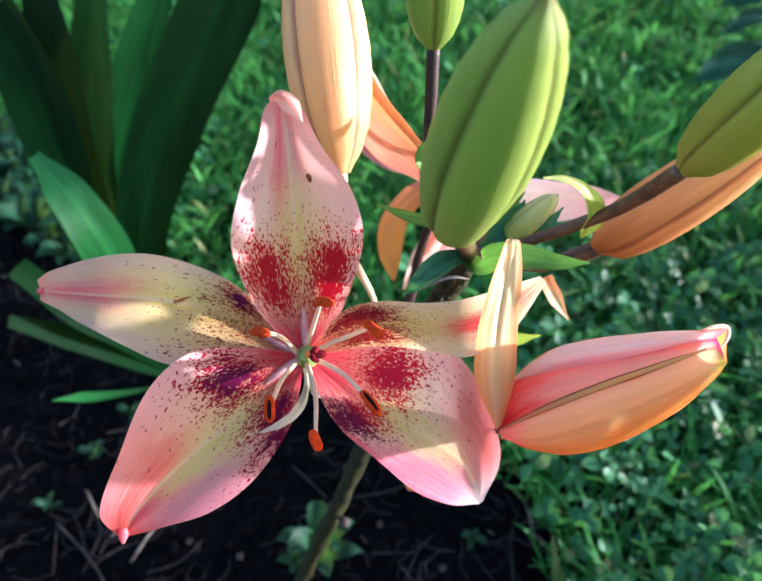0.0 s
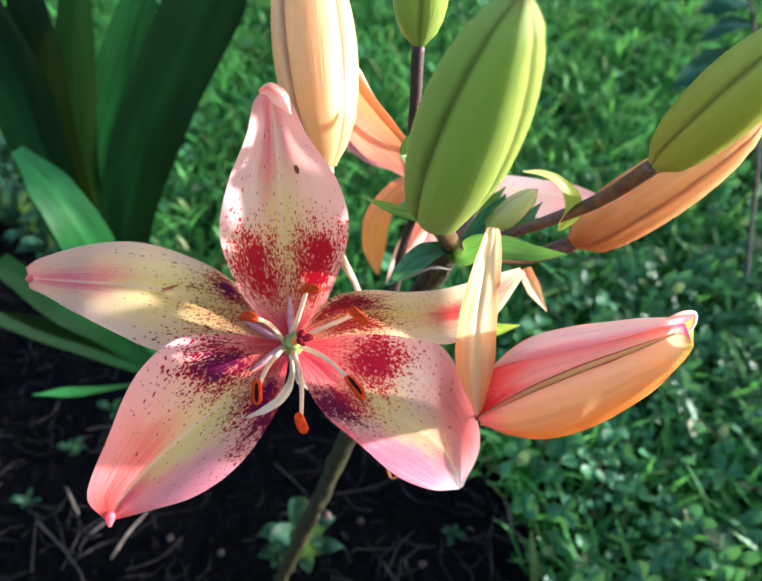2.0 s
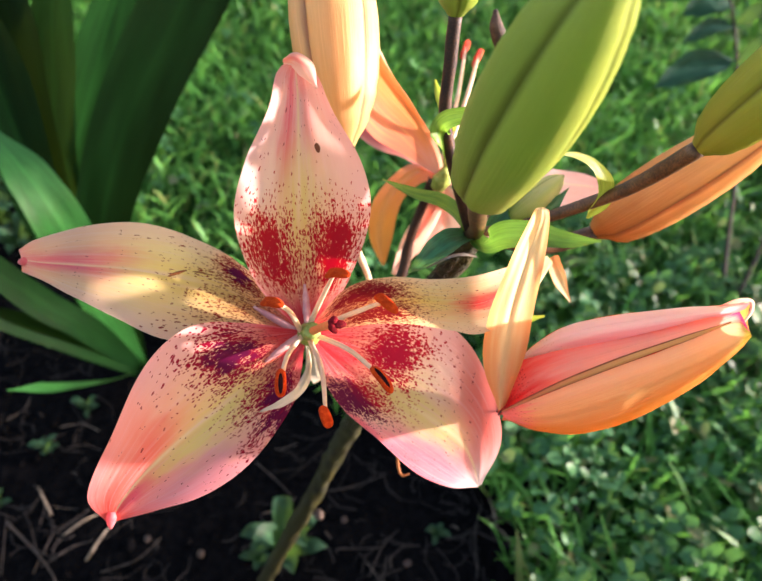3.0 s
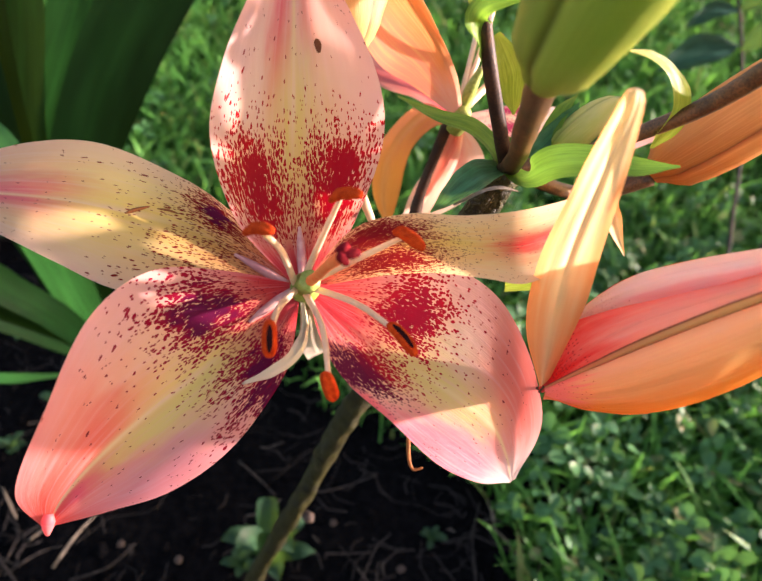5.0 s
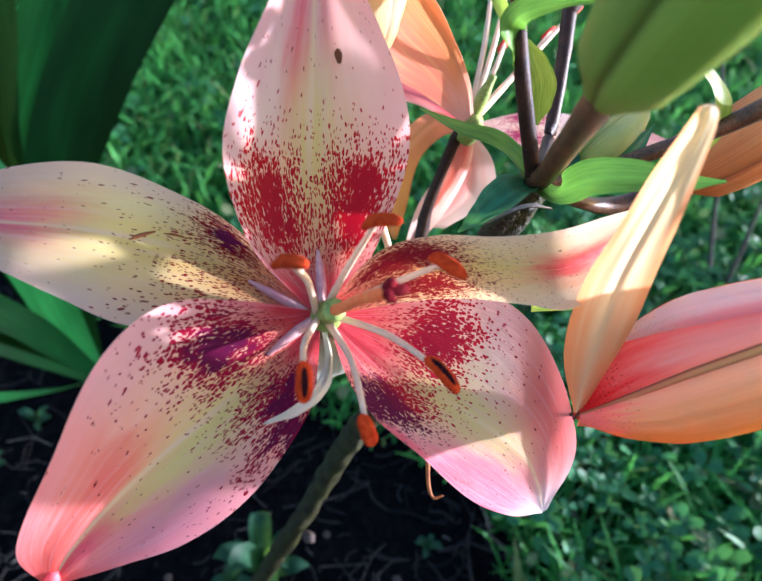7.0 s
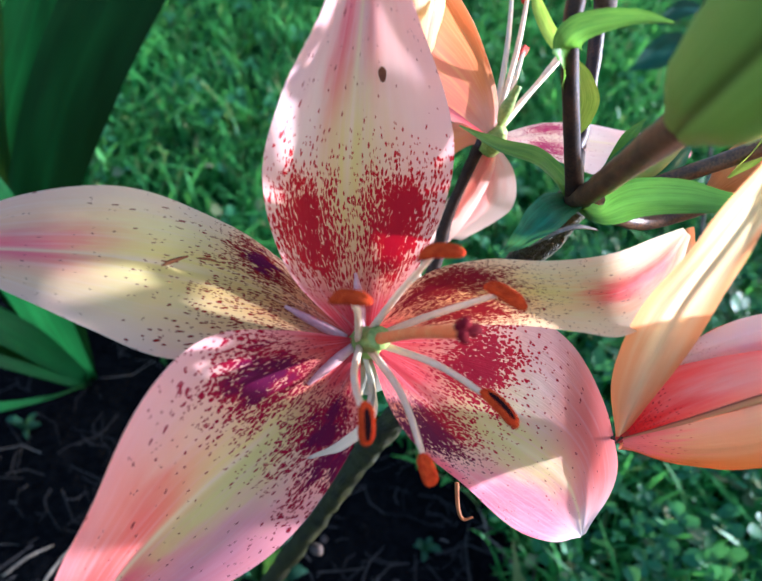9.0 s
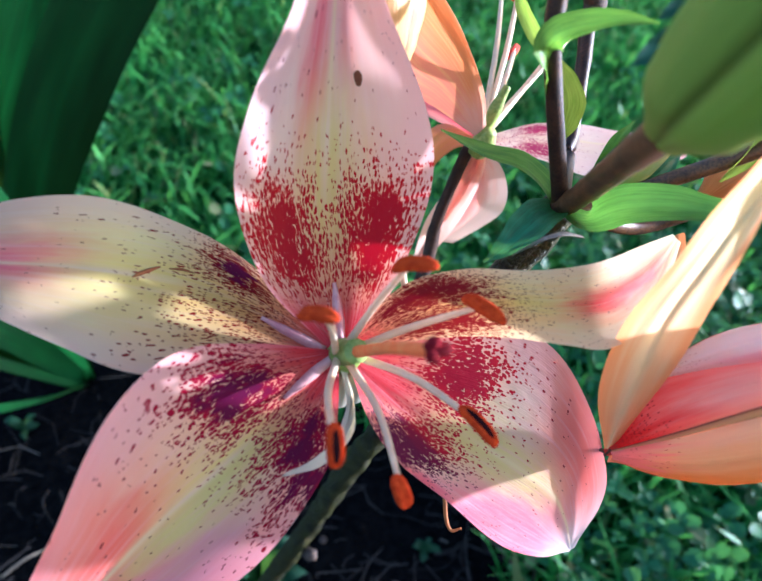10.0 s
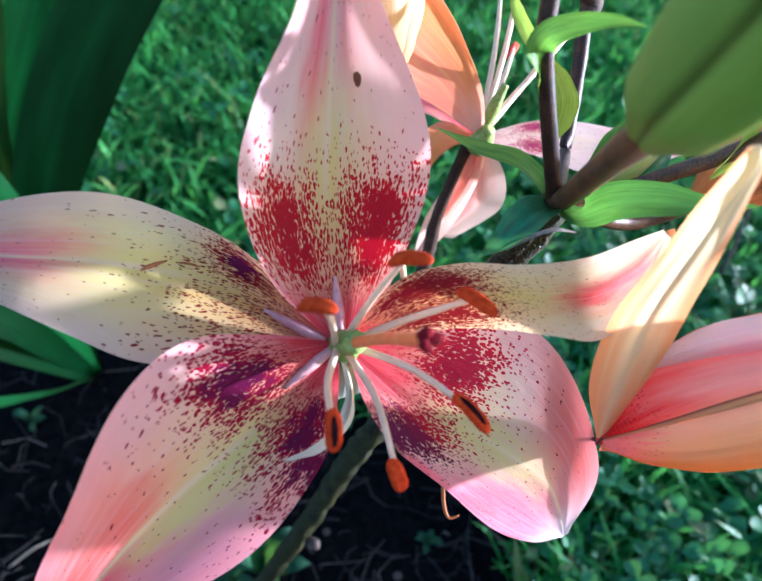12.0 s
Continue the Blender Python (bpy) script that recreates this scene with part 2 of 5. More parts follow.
def tepal_banded(name, one, mid, two, base, end, thin=0.42, base_to=0.32, specks=0.0, veins=0.22):
    """A tepal whose colour runs across it from rim to rim, tinted at the base and at the tip."""
    g = Graph(name)
    u, v = g.uv()
    n = g.m("SUBTRACT", g.noise(g.vec(g.m("MULTIPLY", u, 2.5), g.m("MULTIPLY", v, 2.0), g.chance()), 2.4, 4.0), 0.5)
    vv = g.m("ADD", v, g.m("MULTIPLY", n, 0.5))
    col = g.mix(g.smooth(vv, -0.9, 0.0), one, mid)
    col = g.mix(g.smooth(vv, 0.05, 0.95), col, two)
    fine = g.noise(g.vec(g.m("MULTIPLY", u, 1.6), g.m("MULTIPLY", v, 11.0), g.chance()), 2.2, 4.0)
    col = g.mix(g.m("MULTIPLY", g.smooth(fine, 0.42, 0.75), veins), col, tuple(min(0.92, c * 1.3 + 0.08) for c in mid))
    col = g.mix(g.m("SUBTRACT", 1.0, g.smooth(g.m("ADD", u, g.m("MULTIPLY", n, 0.30)), 0.05, base_to)), col, base)
    if specks:
        cell = g.nt.nodes.new("ShaderNodeTexVoronoi")
        cell.voronoi_dimensions = "2D"
        g.nt.links.new(g.vec(g.m("MULTIPLY", u, 70.0), g.m("MULTIPLY", v, 20.0)), cell.inputs["Vector"])
        cell.inputs["Scale"].default_value = 1.0
        odds = g.nt.nodes.new("ShaderNodeSeparateColor")
        g.nt.links.new(cell.outputs["Color"], odds.inputs[0])
        dot = g.m("MULTIPLY", g.m("LESS_THAN", odds.outputs[0], g.m("MULTIPLY", g.m("SUBTRACT", 1.0, g.smooth(u, 0.04, 0.24)), specks * 0.7)), g.smooth(g.m("SUBTRACT", 0.26, cell.outputs["Distance"]), -0.03, 0.06))
        col = g.mix(dot, col, (0.40, 0.008, 0.02))
    col = g.mix(g.smooth(g.m("ADD", u, g.m("MULTIPLY", n, 0.2)), 0.84, 1.0), col, end)
    return g.done(col, 0.42, thin, g.mix(0.4, col, col, "MULTIPLY"), g.bump(fine, 0.40, 0.0010), 0.3)


# One pigment, inked redder on sunlit tepals and purpler on shaded ones.
SHADE_PURPLE, CRIMSON, BROWN_RED = (0.13, 0.002, 0.045), (0.44, 0.004, 0.040), (0.30, 0.010, 0.006)
# The lilac margin has bluish skylight mixed into its pink.
SKYLIT_LILAC, CORAL, HOT_PINK = (0.86, 0.45, 0.49), (0.90, 0.17, 0.13), (0.88, 0.10, 0.20)
MAT_TOP = tepal_inside("tepal_top_skin", (0.48, 0.001, 0.012), (0.56, 0.004, 0.010), (0.88, 0.60, 0.49), (0.88, 0.56, 0.54), ((0.90, 0.44, 0.42), 0.55),
                       ((-0.24, 0.16, (0.88, 0.12, 0.18), 0.30, 0.58, 0.80), (0.22, 0.12, (0.90, 0.28, 0.26), 0.40, 0.62, 0.6)), 1.05, 0.26, 0.105, 1.0, 0.0, (0.90, 0.26, 0.22), 0.22, 0.17, ochre=0.5, warm=0.6)
MAT_LEFT = tepal_inside("tepal_yellow_skin", SHADE_PURPLE, BROWN_RED, (0.90, 0.70, 0.31), (0.88, 0.64, 0.52), ((0.86, 0.46, 0.34), 0.65),
                        ((-0.04, 0.38, (0.88, 0.15, 0.21), 0.40, 0.64, 0.95),), 1.1, 0.22, 0.07, 0.85, 0.9, (0.88, 0.38, 0.32), 0.12, 0.13, ochre=1.0, warm=0.6)
MAT_LOW = tepal_inside("tepal_shade_purple_skin", (0.15, 0.002, 0.050), (0.42, 0.002, 0.030), (0.90, 0.52, 0.38), SKYLIT_LILAC, ((0.90, 0.26, 0.25), 0.72),
                       ((-0.20, 0.40, CORAL, 0.36, 0.62, 0.90), (0.18, 0.16, HOT_PINK, 0.52, 0.74, 0.85), (0.70, 0.34, (0.88, 0.34, 0.42), 0.40, 0.56, 0.7)), 0.9, 0.27, 0.125, 1.0, 0.0, (0.90, 0.07, 0.04), 0.16, 0.22, rim_patch=(0.86, 0.36, 0.13), band=(0.14, 0.17, 0.82, 0.85))
# Whitish tip: sunlight on the folded tip is painted in as tip colour.
MAT_CRIMSON = tepal_inside("tepal_crimson_skin", (0.42, 0.001, 0.024), (0.54, 0.003, 0.020), (0.91, 0.62, 0.47), SKYLIT_LILAC, ((0.90, 0.28, 0.26), 0.70),
                           ((-0.60, 0.46, CORAL, 0.40, 0.62, 0.85), (0.60, 0.42, (0.88, 0.15, 0.28), 0.32, 0.54, 0.80), (1.0, 0.16, HOT_PINK, 0.22, 0.36, 0.8)), 0.8, 0.26, 0.125, 1.0, 0.0, (0.93, 0.84, 0.82), 0.15, 0.21, rim_patch=(0.84, 0.24, 0.12), band=(0.02, 0.24, 0.80, 0.7), shaded_rim_ink=(0.15, 0.002, 0.048))
MAT_NARROW = tepal_inside("tepal_flame_skin", (0.22, 0.004, 0.012), (0.26, 0.012, 0.010), (0.93, 0.70, 0.28), (0.94, 0.74, 0.46), ((0.92, 0.58, 0.40), 0.5),
                          ((0.08, 0.36, (0.90, 0.06, 0.05), 0.38, 0.60, 1.0),), 1.3, 0.20, 0.15, 1.5, 0.35, (0.82, 0.74, 0.40), 0.10, 0.12, ochre=0.9, rib_line=0.0, warm=0.6)
MAT_BAND_LOW = tepal_banded("tepal_peach_band", (0.84, 0.62, 0.38), (0.83, 0.58, 0.25), (0.78, 0.38, 0.05), (0.90, 0.34, 0.30), (0.52, 0.48, 0.05), base_to=0.20, specks=0.12)
MAT_BAND_MID = tepal_banded("tepal_rose_band", (0.88, 0.36, 0.34), (0.90, 0.52, 0.44), (0.87, 0.42, 0.28), (0.86, 0.02, 0.015), (0.84, 0.05, 0.22), base_to=0.40, specks=0.8)
# Pale pink of its own; the sunlight on it is added into the colour.
MAT_BAND_TOP = tepal_banded("tepal_blush_band", (0.94, 0.84, 0.77), (0.93, 0.78, 0.74), (0.90, 0.46, 0.50), (0.92, 0.72, 0.62), (0.90, 0.40, 0.44), 0.35, specks=0.25)
MAT_BAND_REAR = tepal_banded("tepal_rear_band", (0.88, 0.34, 0.22), (0.88, 0.36, 0.12), (0.93, 0.74, 0.56), (0.90, 0.50, 0.36), (0.92, 0.66, 0.52), 0.5, veins=0.55)
MAT_FAR_SPOTTED = tepal_inside("tepal_far_speckled", (0.42, 0.02, 0.10), (0.48, 0.03, 0.12), (0.88, 0.64, 0.56), (0.90, 0.66, 0.62), ((0.88, 0.36, 0.30), 0.5), (), 0.2, 0.26, 0.10, 0.6, tip=(0.88, 0.40, 0.36), throat=0.02)
MAT_FAR = tepal_banded("tepal_far_band", (0.80, 0.42, 0.38), (0.74, 0.20, 0.20), (0.82, 0.42, 0.34), (0.80, 0.16, 0.18), (0.84, 0.46, 0.40), 0.42)
MAT_CURL = tepal_outside("tepal_cream_back", (0.90, 0.40, 0.16), (0.92, 0.74, 0.42), (0.92, 0.78, 0.46), 0.60, (0.88, 0.36, 0.12), 0.75, 0.62, 0.05, 0.2)
MAT_PINK = tepal_outside("tepal_pink_back", (0.90, 0.18, 0.16), (0.92, 0.40, 0.38), (0.90, 0.20, 0.26), 0.45, (0.35, 0.12, 0.06), 0.8)
MAT_PEACH = tepal_outside("tepal_peach_back", (0.90, 0.34, 0.18), (0.88, 0.40, 0.08), (0.90, 0.48, 0.18), 0.45, (0.50, 0.16, 0.04), 0.5)
MAT_CREAM = tepal_outside("bud_cream_skin", (0.72, 0.49, 0.17), (0.78, 0.57, 0.27), (0.80, 0.44, 0.17), 0.40, (0.36, 0.15, 0.07), 0.8, 0.78, 0.40)
MAT_ORANGE = tepal_outside("bud_orange_skin", (0.60, 0.27, 0.08), (0.82, 0.54, 0.22), (0.82, 0.48, 0.17), 0.48, (0.36, 0.13, 0.05), 0.8, 0.80, 0.35, 0.2)
MAT_BUD = tepal_outside("bud_green_skin", (0.33, 0.44, 0.075), (0.36, 0.47, 0.085), (0.24, 0.42, 0.060), 0.44, (0.15, 0.18, 0.03), 0.8, 0.76, 0.40)
MAT_BUD_OLIVE = tepal_outside("bud_olive_skin", (0.40, 0.38, 0.05), (0.40, 0.44, 0.05), (0.36, 0.42, 0.04), 0.42, (0.15, 0.13, 0.02), 0.7, 0.80, 0.25)
# Lime of its own, lightened further to carry sunlight on the tiny bud.
MAT_BUD_LIME = tepal_outside("bud_lime_skin", (0.54, 0.62, 0.12), (0.80, 0.78, 0.36), (0.66, 0.70, 0.18), 0.5, (0.30, 0.38, 0.06), 0.5, 0.84, 0.30)
MAT_BACK = tepal_outside("tepal_salmon_back", (0.90, 0.40, 0.28), (0.92, 0.66, 0.52), (0.86, 0.18, 0.16), 0.58, (0.92, 0.66, 0.54), 0.6, 0.55, 0.2, 0.15)
MAT_SEAM = tepal_outside("seam_tan_skin", (0.62, 0.26, 0.12), (0.74, 0.42, 0.14), (0.74, 0.44, 0.16), 0.3, (0.20, 0.045, 0.02), 0.95, 0.62)
MAT_WHITE = tepal_outside("tepal_pale_back", (0.74, 0.72, 0.45), (0.82, 0.74, 0.60), (0.80, 0.76, 0.56), 0.35, (0.6, 0.4, 0.3), 0.2)
MAT_THROAT = plain("throat_red", (0.55, 0.02, 0.02), (0.70, 0.05, 0.03), 90, 0.5, 0.2)
MAT_FILAMENT = plain("filament_cream", (0.80, 0.58, 0.38), (0.87, 0.72, 0.52), 60, 0.4, 0.25)
MAT_MAUVE = plain("nectary_mauve", (0.62, 0.26, 0.26), (0.76, 0.44, 0.38), 80, 0.45, 0.2)
MAT_ANTHER = plain("anther_orange", (0.46, 0.030, 0.004), (0.74, 0.085, 0.008), 700, 0.9, 0.0, 0.8, 0.0006, 0.08)
MAT_SLIT_SHADE = plain("anther_slit_shade", (0.012, 0.004, 0.006), (0.03, 0.008, 0.008), 500, 0.9, 0.0, 0.3, 0.001, 0.03)
MAT_RED = plain("anther_red", (0.62, 0.03, 0.01), (0.74, 0.06, 0.01), 500, 0.7)
MAT_OVARY = plain("ovary_green", (0.22, 0.32, 0.05), (0.40, 0.48, 0.12), 150, 0.4, 0.15)
MAT_STYLE = plain("style_orange", (0.80, 0.20, 0.05), (0.80, 0.36, 0.12), 120, 0.5, 0.2, 0.2, 0.0005, 0.2)
MAT_STIGMA = plain("stigma_maroon", (0.09, 0.004, 0.006), (0.19, 0.008, 0.014), 300, 0.8, 0.0, 0.4, 0.0004, 0.08)
MAT_STEM = plain("stem_brown", (0.016, 0.009, 0.008), (0.060, 0.026, 0.014), 260, 0.5, 0.0, 0.25, 0.0004, 0.3)
MAT_PEDICEL = plain("pedicel_brown", (0.045, 0.022, 0.014), (0.150, 0.072, 0.030), 220, 0.42, 0.0, 0.25, 0.0004, 0.4)
MAT_STEM_GREEN = plain("stem_green", (0.007, 0.007, 0.003), (0.062, 0.062, 0.014), 150, 0.42, 0.0, 1.0, 0.0020, 0.4)
MAT_LEAF = leaf_green("lily_leaf", (0.026, 0.115, 0.019), (0.072, 0.205, 0.032), 0.40, 0.32)
MAT_LEAF_FRESH = leaf_green("lily_leaf_fresh", (0.09, 0.22, 0.020), (0.17, 0.32, 0.035), 0.42, 0.35)
MAT_LEAF_BLUE = leaf_green("lily_leaf_dark", (0.012, 0.100, 0.045), (0.030, 0.190, 0.080), 0.30, 0.28, 26.0, 0.5)
MAT_LEAF_LIME = leaf_green("lily_leaf_lime", (0.29, 0.36, 0.03), (0.42, 0.47, 0.065), 0.48, 0.4)
# One leaf in three tones: shade and sunlight on blades are in the colour.
MAT_IRIS_SHADED = leaf_green("iris_blade_shaded", (0.0006, 0.007, 0.0014), (0.0014, 0.014, 0.0024), 0.06, 0.6, 40.0, 0.05)
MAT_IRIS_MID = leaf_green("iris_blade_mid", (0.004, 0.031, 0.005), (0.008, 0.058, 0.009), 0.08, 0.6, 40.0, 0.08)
MAT_IRIS_SUNLIT = leaf_green("iris_blade_sunlit", (0.006, 0.055, 0.010), (0.014, 0.090, 0.018), 0.15, 0.45, 40.0, 0.35)
MAT_SHRUB = leaf_green("shrub_leaf", (0.005, 0.032, 0.022), (0.013, 0.060, 0.042), 0.2, 0.7, 6.0, 0.08)
MAT_SCAR = plain("scar_brown", (0.16, 0.045, 0.02), (0.26, 0.09, 0.03), 400, 0.7)
MAT_DRY = plain("dry_edge", (0.20, 0.15, 0.11), (0.36, 0.30, 0.23), 200, 0.6)
MAT_SCRATCH = plain("scratch_tan", (0.24, 0.07, 0.015), (0.40, 0.14, 0.03), 400, 0.7)
MAT_STRAW = plain("dry_straw", (0.08, 0.064, 0.048), (0.22, 0.18, 0.135), 120, 0.8)
MAT_TWIG = plain("dead_stalk", (0.012, 0.011, 0.010), (0.060, 0.046, 0.038), 70, 0.8)
MAT_PEBBLE = plain("pebble_tan", (0.03, 0.020, 0.016), (0.09, 0.06, 0.045), 90, 0.8)
MAT_GRASS = tuft("grass_blades", (0.028, 0.140, 0.034), (0.105, 0.365, 0.066), (0.22, 0.27, 0.09), 0.52, 0.5)
MAT_CLOVER = tuft("clover_leaves", (0.016, 0.090, 0.030), (0.060, 0.200, 0.072), (0.16, 0.19, 0.08), 0.35, 0.5, 0.3)
MAT_CLOVER_LEAF = leaf_green("clover_leaf", (0.010, 0.070, 0.026), (0.034, 0.135, 0.054), 0.3, 0.55, 5.0, 0.2)
MAT_LITTER = tuft("plant_litter", (0.005, 0.0044, 0.004), (0.026, 0.022, 0.020), (0.10, 0.085, 0.07), 0.0, 0.8)
# Leaf tone darkened: the bed's shade is part of this colour.
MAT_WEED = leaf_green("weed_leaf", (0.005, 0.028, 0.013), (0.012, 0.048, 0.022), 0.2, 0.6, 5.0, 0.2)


def ground_material():
    g = Graph("soil_and_turf")
    at = g.place()
    big = g.noise(at, 9.0, 5.0)
    fine = g.noise(at, 130.0, 6.0)
    # Near-black soil tone: shade over the bed is put into the colour.
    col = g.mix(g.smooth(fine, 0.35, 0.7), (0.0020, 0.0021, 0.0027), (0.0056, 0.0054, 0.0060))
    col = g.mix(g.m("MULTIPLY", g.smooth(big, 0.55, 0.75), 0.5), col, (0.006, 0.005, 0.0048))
    axes = g.nt.nodes.new("ShaderNodeSeparateXYZ")
    g.nt.links.new(at, axes.inputs[0])
    x, y = axes.outputs[0], axes.outputs[1]
    rough_edge = g.m("MULTIPLY_ADD", big, 0.16, -0.08)
    beyond = g.m("SUBTRACT", g.m("ADD", y, g.m("MULTIPLY", x, 0.45)), 0.62)
    beside = g.m("SUBTRACT", x, 0.22)
    far = g.m("SUBTRACT", g.m("ABSOLUTE", g.m("ADD", x, 0.5)), 1.6)
    behind = g.m("SUBTRACT", g.m("MULTIPLY", y, -1.0), 0.9)
    out = g.m("MAXIMUM", g.m("MAXIMUM", beyond, beside), g.m("MAXIMUM", far, behind))
    turf = g.mix(g.smooth(fine, 0.3, 0.7), (0.006, 0.028, 0.006), (0.016, 0.060, 0.012))
    col = g.mix(g.smooth(g.m("ADD", out, rough_edge), 0.0, 0.10), col, turf)
    return g.done(col, 0.95, 0.0, None, g.bump(fine, 0.7, 0.006), 0.02)


MAT_SOIL = ground_material()


# ---- shaping helpers ----
def bend(points, s):
    """A smooth curve through the points, at s from 0 to 1."""
    p = [Vector(q) for q in points]
    k = min(int(s * (len(p) - 1)), len(p) - 2)
    f = s * (len(p) - 1) - k
    b, c = p[k], p[k + 1]
    a = p[k - 1] if k else b * 2 - c
    d = p[k + 2] if k + 2 < len(p) else c * 2 - b
    return 0.5 * (2 * b + (c - a) * f + (2 * a - 5 * b + 4 * c - d) * f * f + (3 * b - a - 3 * c + d) * f ** 3)


def level(values, s):
    k = min(int(s * (len(values) - 1)), len(values) - 2)
    f = s * (len(values) - 1) - k
    f = f * f * (3 - 2 * f) * 0.5 + f * 0.5
    return values[k] * (1 - f) + values[k + 1] * f


def part(name, bm, material, parent, label=""):
    me = bpy.data.meshes.new(name)
    bm.to_mesh(me)
    bm.free()
    for p in me.polygons:
        p.use_smooth = True
    me.materials.append(material)
    ob = new(name, me)
    if parent is not None:
        ob.parent = parent
    if label:
        tagged(ob, label)
    return ob


def sheet(place, n, m):
    """A grid of place(s, v) for s 0..1 and v -1..1, with s and v as its UV map."""
    bm = bmesh.new()
    uv = bm.loops.layers.uv.new("UVMap")
    grid = [[bm.verts.new(place(i / n, 2 * j / m - 1)) for j in range(m + 1)] for i in range(n + 1)]
    for i in range(n):
        for j in range(m):
            f = bm.faces.new((grid[i][j], grid[i][j + 1], grid[i + 1][j + 1], grid[i + 1][j]))
            for loop, (a, b) in zip(f.loops, ((i, j), (i, j + 1), (i + 1, j + 1), (i + 1, j))):
                loop[uv].uv = (a / n, 2 * b / m - 1)
    return bm


def tepal(name, rib, one, two, material, parent, label="", groove=0.0006, ripple=0.0008, seed=0.0, n=44, m=22, fold=0.0):
    """A petal from its rib and its two rims, with a grooved rib and a rippled edge; fold turns up the first rim near the tip."""

    def place(s, v):
        c, a, b = bend(rib, s), bend(one, s), bend(two, s)
        p = a * (v * (v - 1) / 2) + c * (1 - v * v) + b * (v * (v + 1) / 2)
        ahead = bend(rib, min(1, s + 0.02)) - bend(rib, max(0, s - 0.02))
        up = ahead.cross(b - a)
        if up.length < 1e-12:
            return p
        up.normalize()
        fade = math.sin(math.pi * min(1, max(0, s))) ** 0.5
        wave = noise.noise((s * 7 + seed, v * 1.5, seed)) * ripple * (0.35 + abs(v) ** 3)
        if fold:
            a = min(1, max(0, (s - 0.70) / 0.14)) * min(1, max(0, (1.02 - s) / 0.14))
            b = min(1, max(0, (-v - 0.22) / 0.2))
            p = p + up * fold * a * a * (3 - 2 * a) * b * (-v - 0.22)
        return p + up * fade * (wave - groove * math.exp(-(v / 0.09) ** 2) + 0.5 * groove * math.exp(-((abs(v) - 0.28) / 0.16) ** 2))

    FACE[seed] = place
    return part(name, sheet(place, n, m), material, parent, label)


FACE = {}


def on_face(seed, target, lift=0.0004):
    """The place on a tepal nearest to the target, and a touch above it."""
    target = Vector(target)
    place = FACE[seed]
    s, v = min(((i / 120, j / 30 - 1) for i in range(121) for j in range(61)), key=lambda q: (place(*q) - target).length)
    p = place(s, v)
    up = (place(min(1, s + 0.01), v) - place(max(0, s - 0.01), v)).cross(place(s, v + 0.02) - place(s, v - 0.02)).normalized()
    return p + (up if up.dot(VIEW) > 0 else -up) * lift


def strap(name, rib, widths, facing, material, parent, label="", cup=0.15, n=28, m=8, twist=0.0):
    """A leaf along a rib; widths are half widths in metres, facing is where its upper face looks."""
    facing = Vector(facing)

    def place(s, v):
        c = bend(rib, s)
        ahead = (bend(rib, min(1, s + 0.02)) - bend(rib, max(0, s - 0.02))).normalized()
        side = ahead.cross(facing).normalized()
        up = side.cross(ahead).normalized()
        turn = twist * s
        side, up = side * math.cos(turn) + up * math.sin(turn), up * math.cos(turn) - side * math.sin(turn)
        w = level(widths, s)
        wave = noise.noise((s * 5, v * 2, c.x * 40)) * 0.06 * w
        return c + side * w * v + up * (w * cup * (v * v - 0.5) + wave)

    return part(name, sheet(place, n, m), material, parent, label)


def tube(name, points, radii, material, parent, label="", n=20, m=10, lumps=0.0, cap=True, rate=14):
    bm = bmesh.new()
    uv = bm.loops.layers.uv.new("UVMap")
    rings = []
    ref = Vector((0.31, 0.92, 0.23))
    for i in range(n + 1):
        s = i / n
        c = bend(points, s)
        ahead = (bend(points, min(1, s + 0.02)) - bend(points, max(0, s - 0.02))).normalized()
        x = ahead.cross(ref).normalized()
        y = ahead.cross(x)
        r = level(radii, s)
        rings.append([bm.verts.new(c + (x * math.cos(a) + y * math.sin(a)) * r * (1 + lumps * noise.noise((s * rate, math.cos(a) * 1.5, math.sin(a) * 1.5)))) for a in [2 * math.pi * k / m for k in range(m)]])
    for i in range(n):
        for k in range(m):
            f = bm.faces.new((rings[i][k], rings[i][(k + 1) % m], rings[i + 1][(k + 1) % m], rings[i + 1][k]))
            for loop in f.loops:
                loop[uv].uv = (i / n, k / m)
    if cap:
        bm.faces.new(rings[0])
        bm.faces.new(rings[-1])
    bmesh.ops.recalc_face_normals(bm, faces=bm.faces)
    return part(name, bm, material, parent, label)


BUD_FORM = (0.30, 0.80, 0.93, 0.99, 1.0, 0.98, 0.93, 0.84, 0.70, 0.48, 0.06)


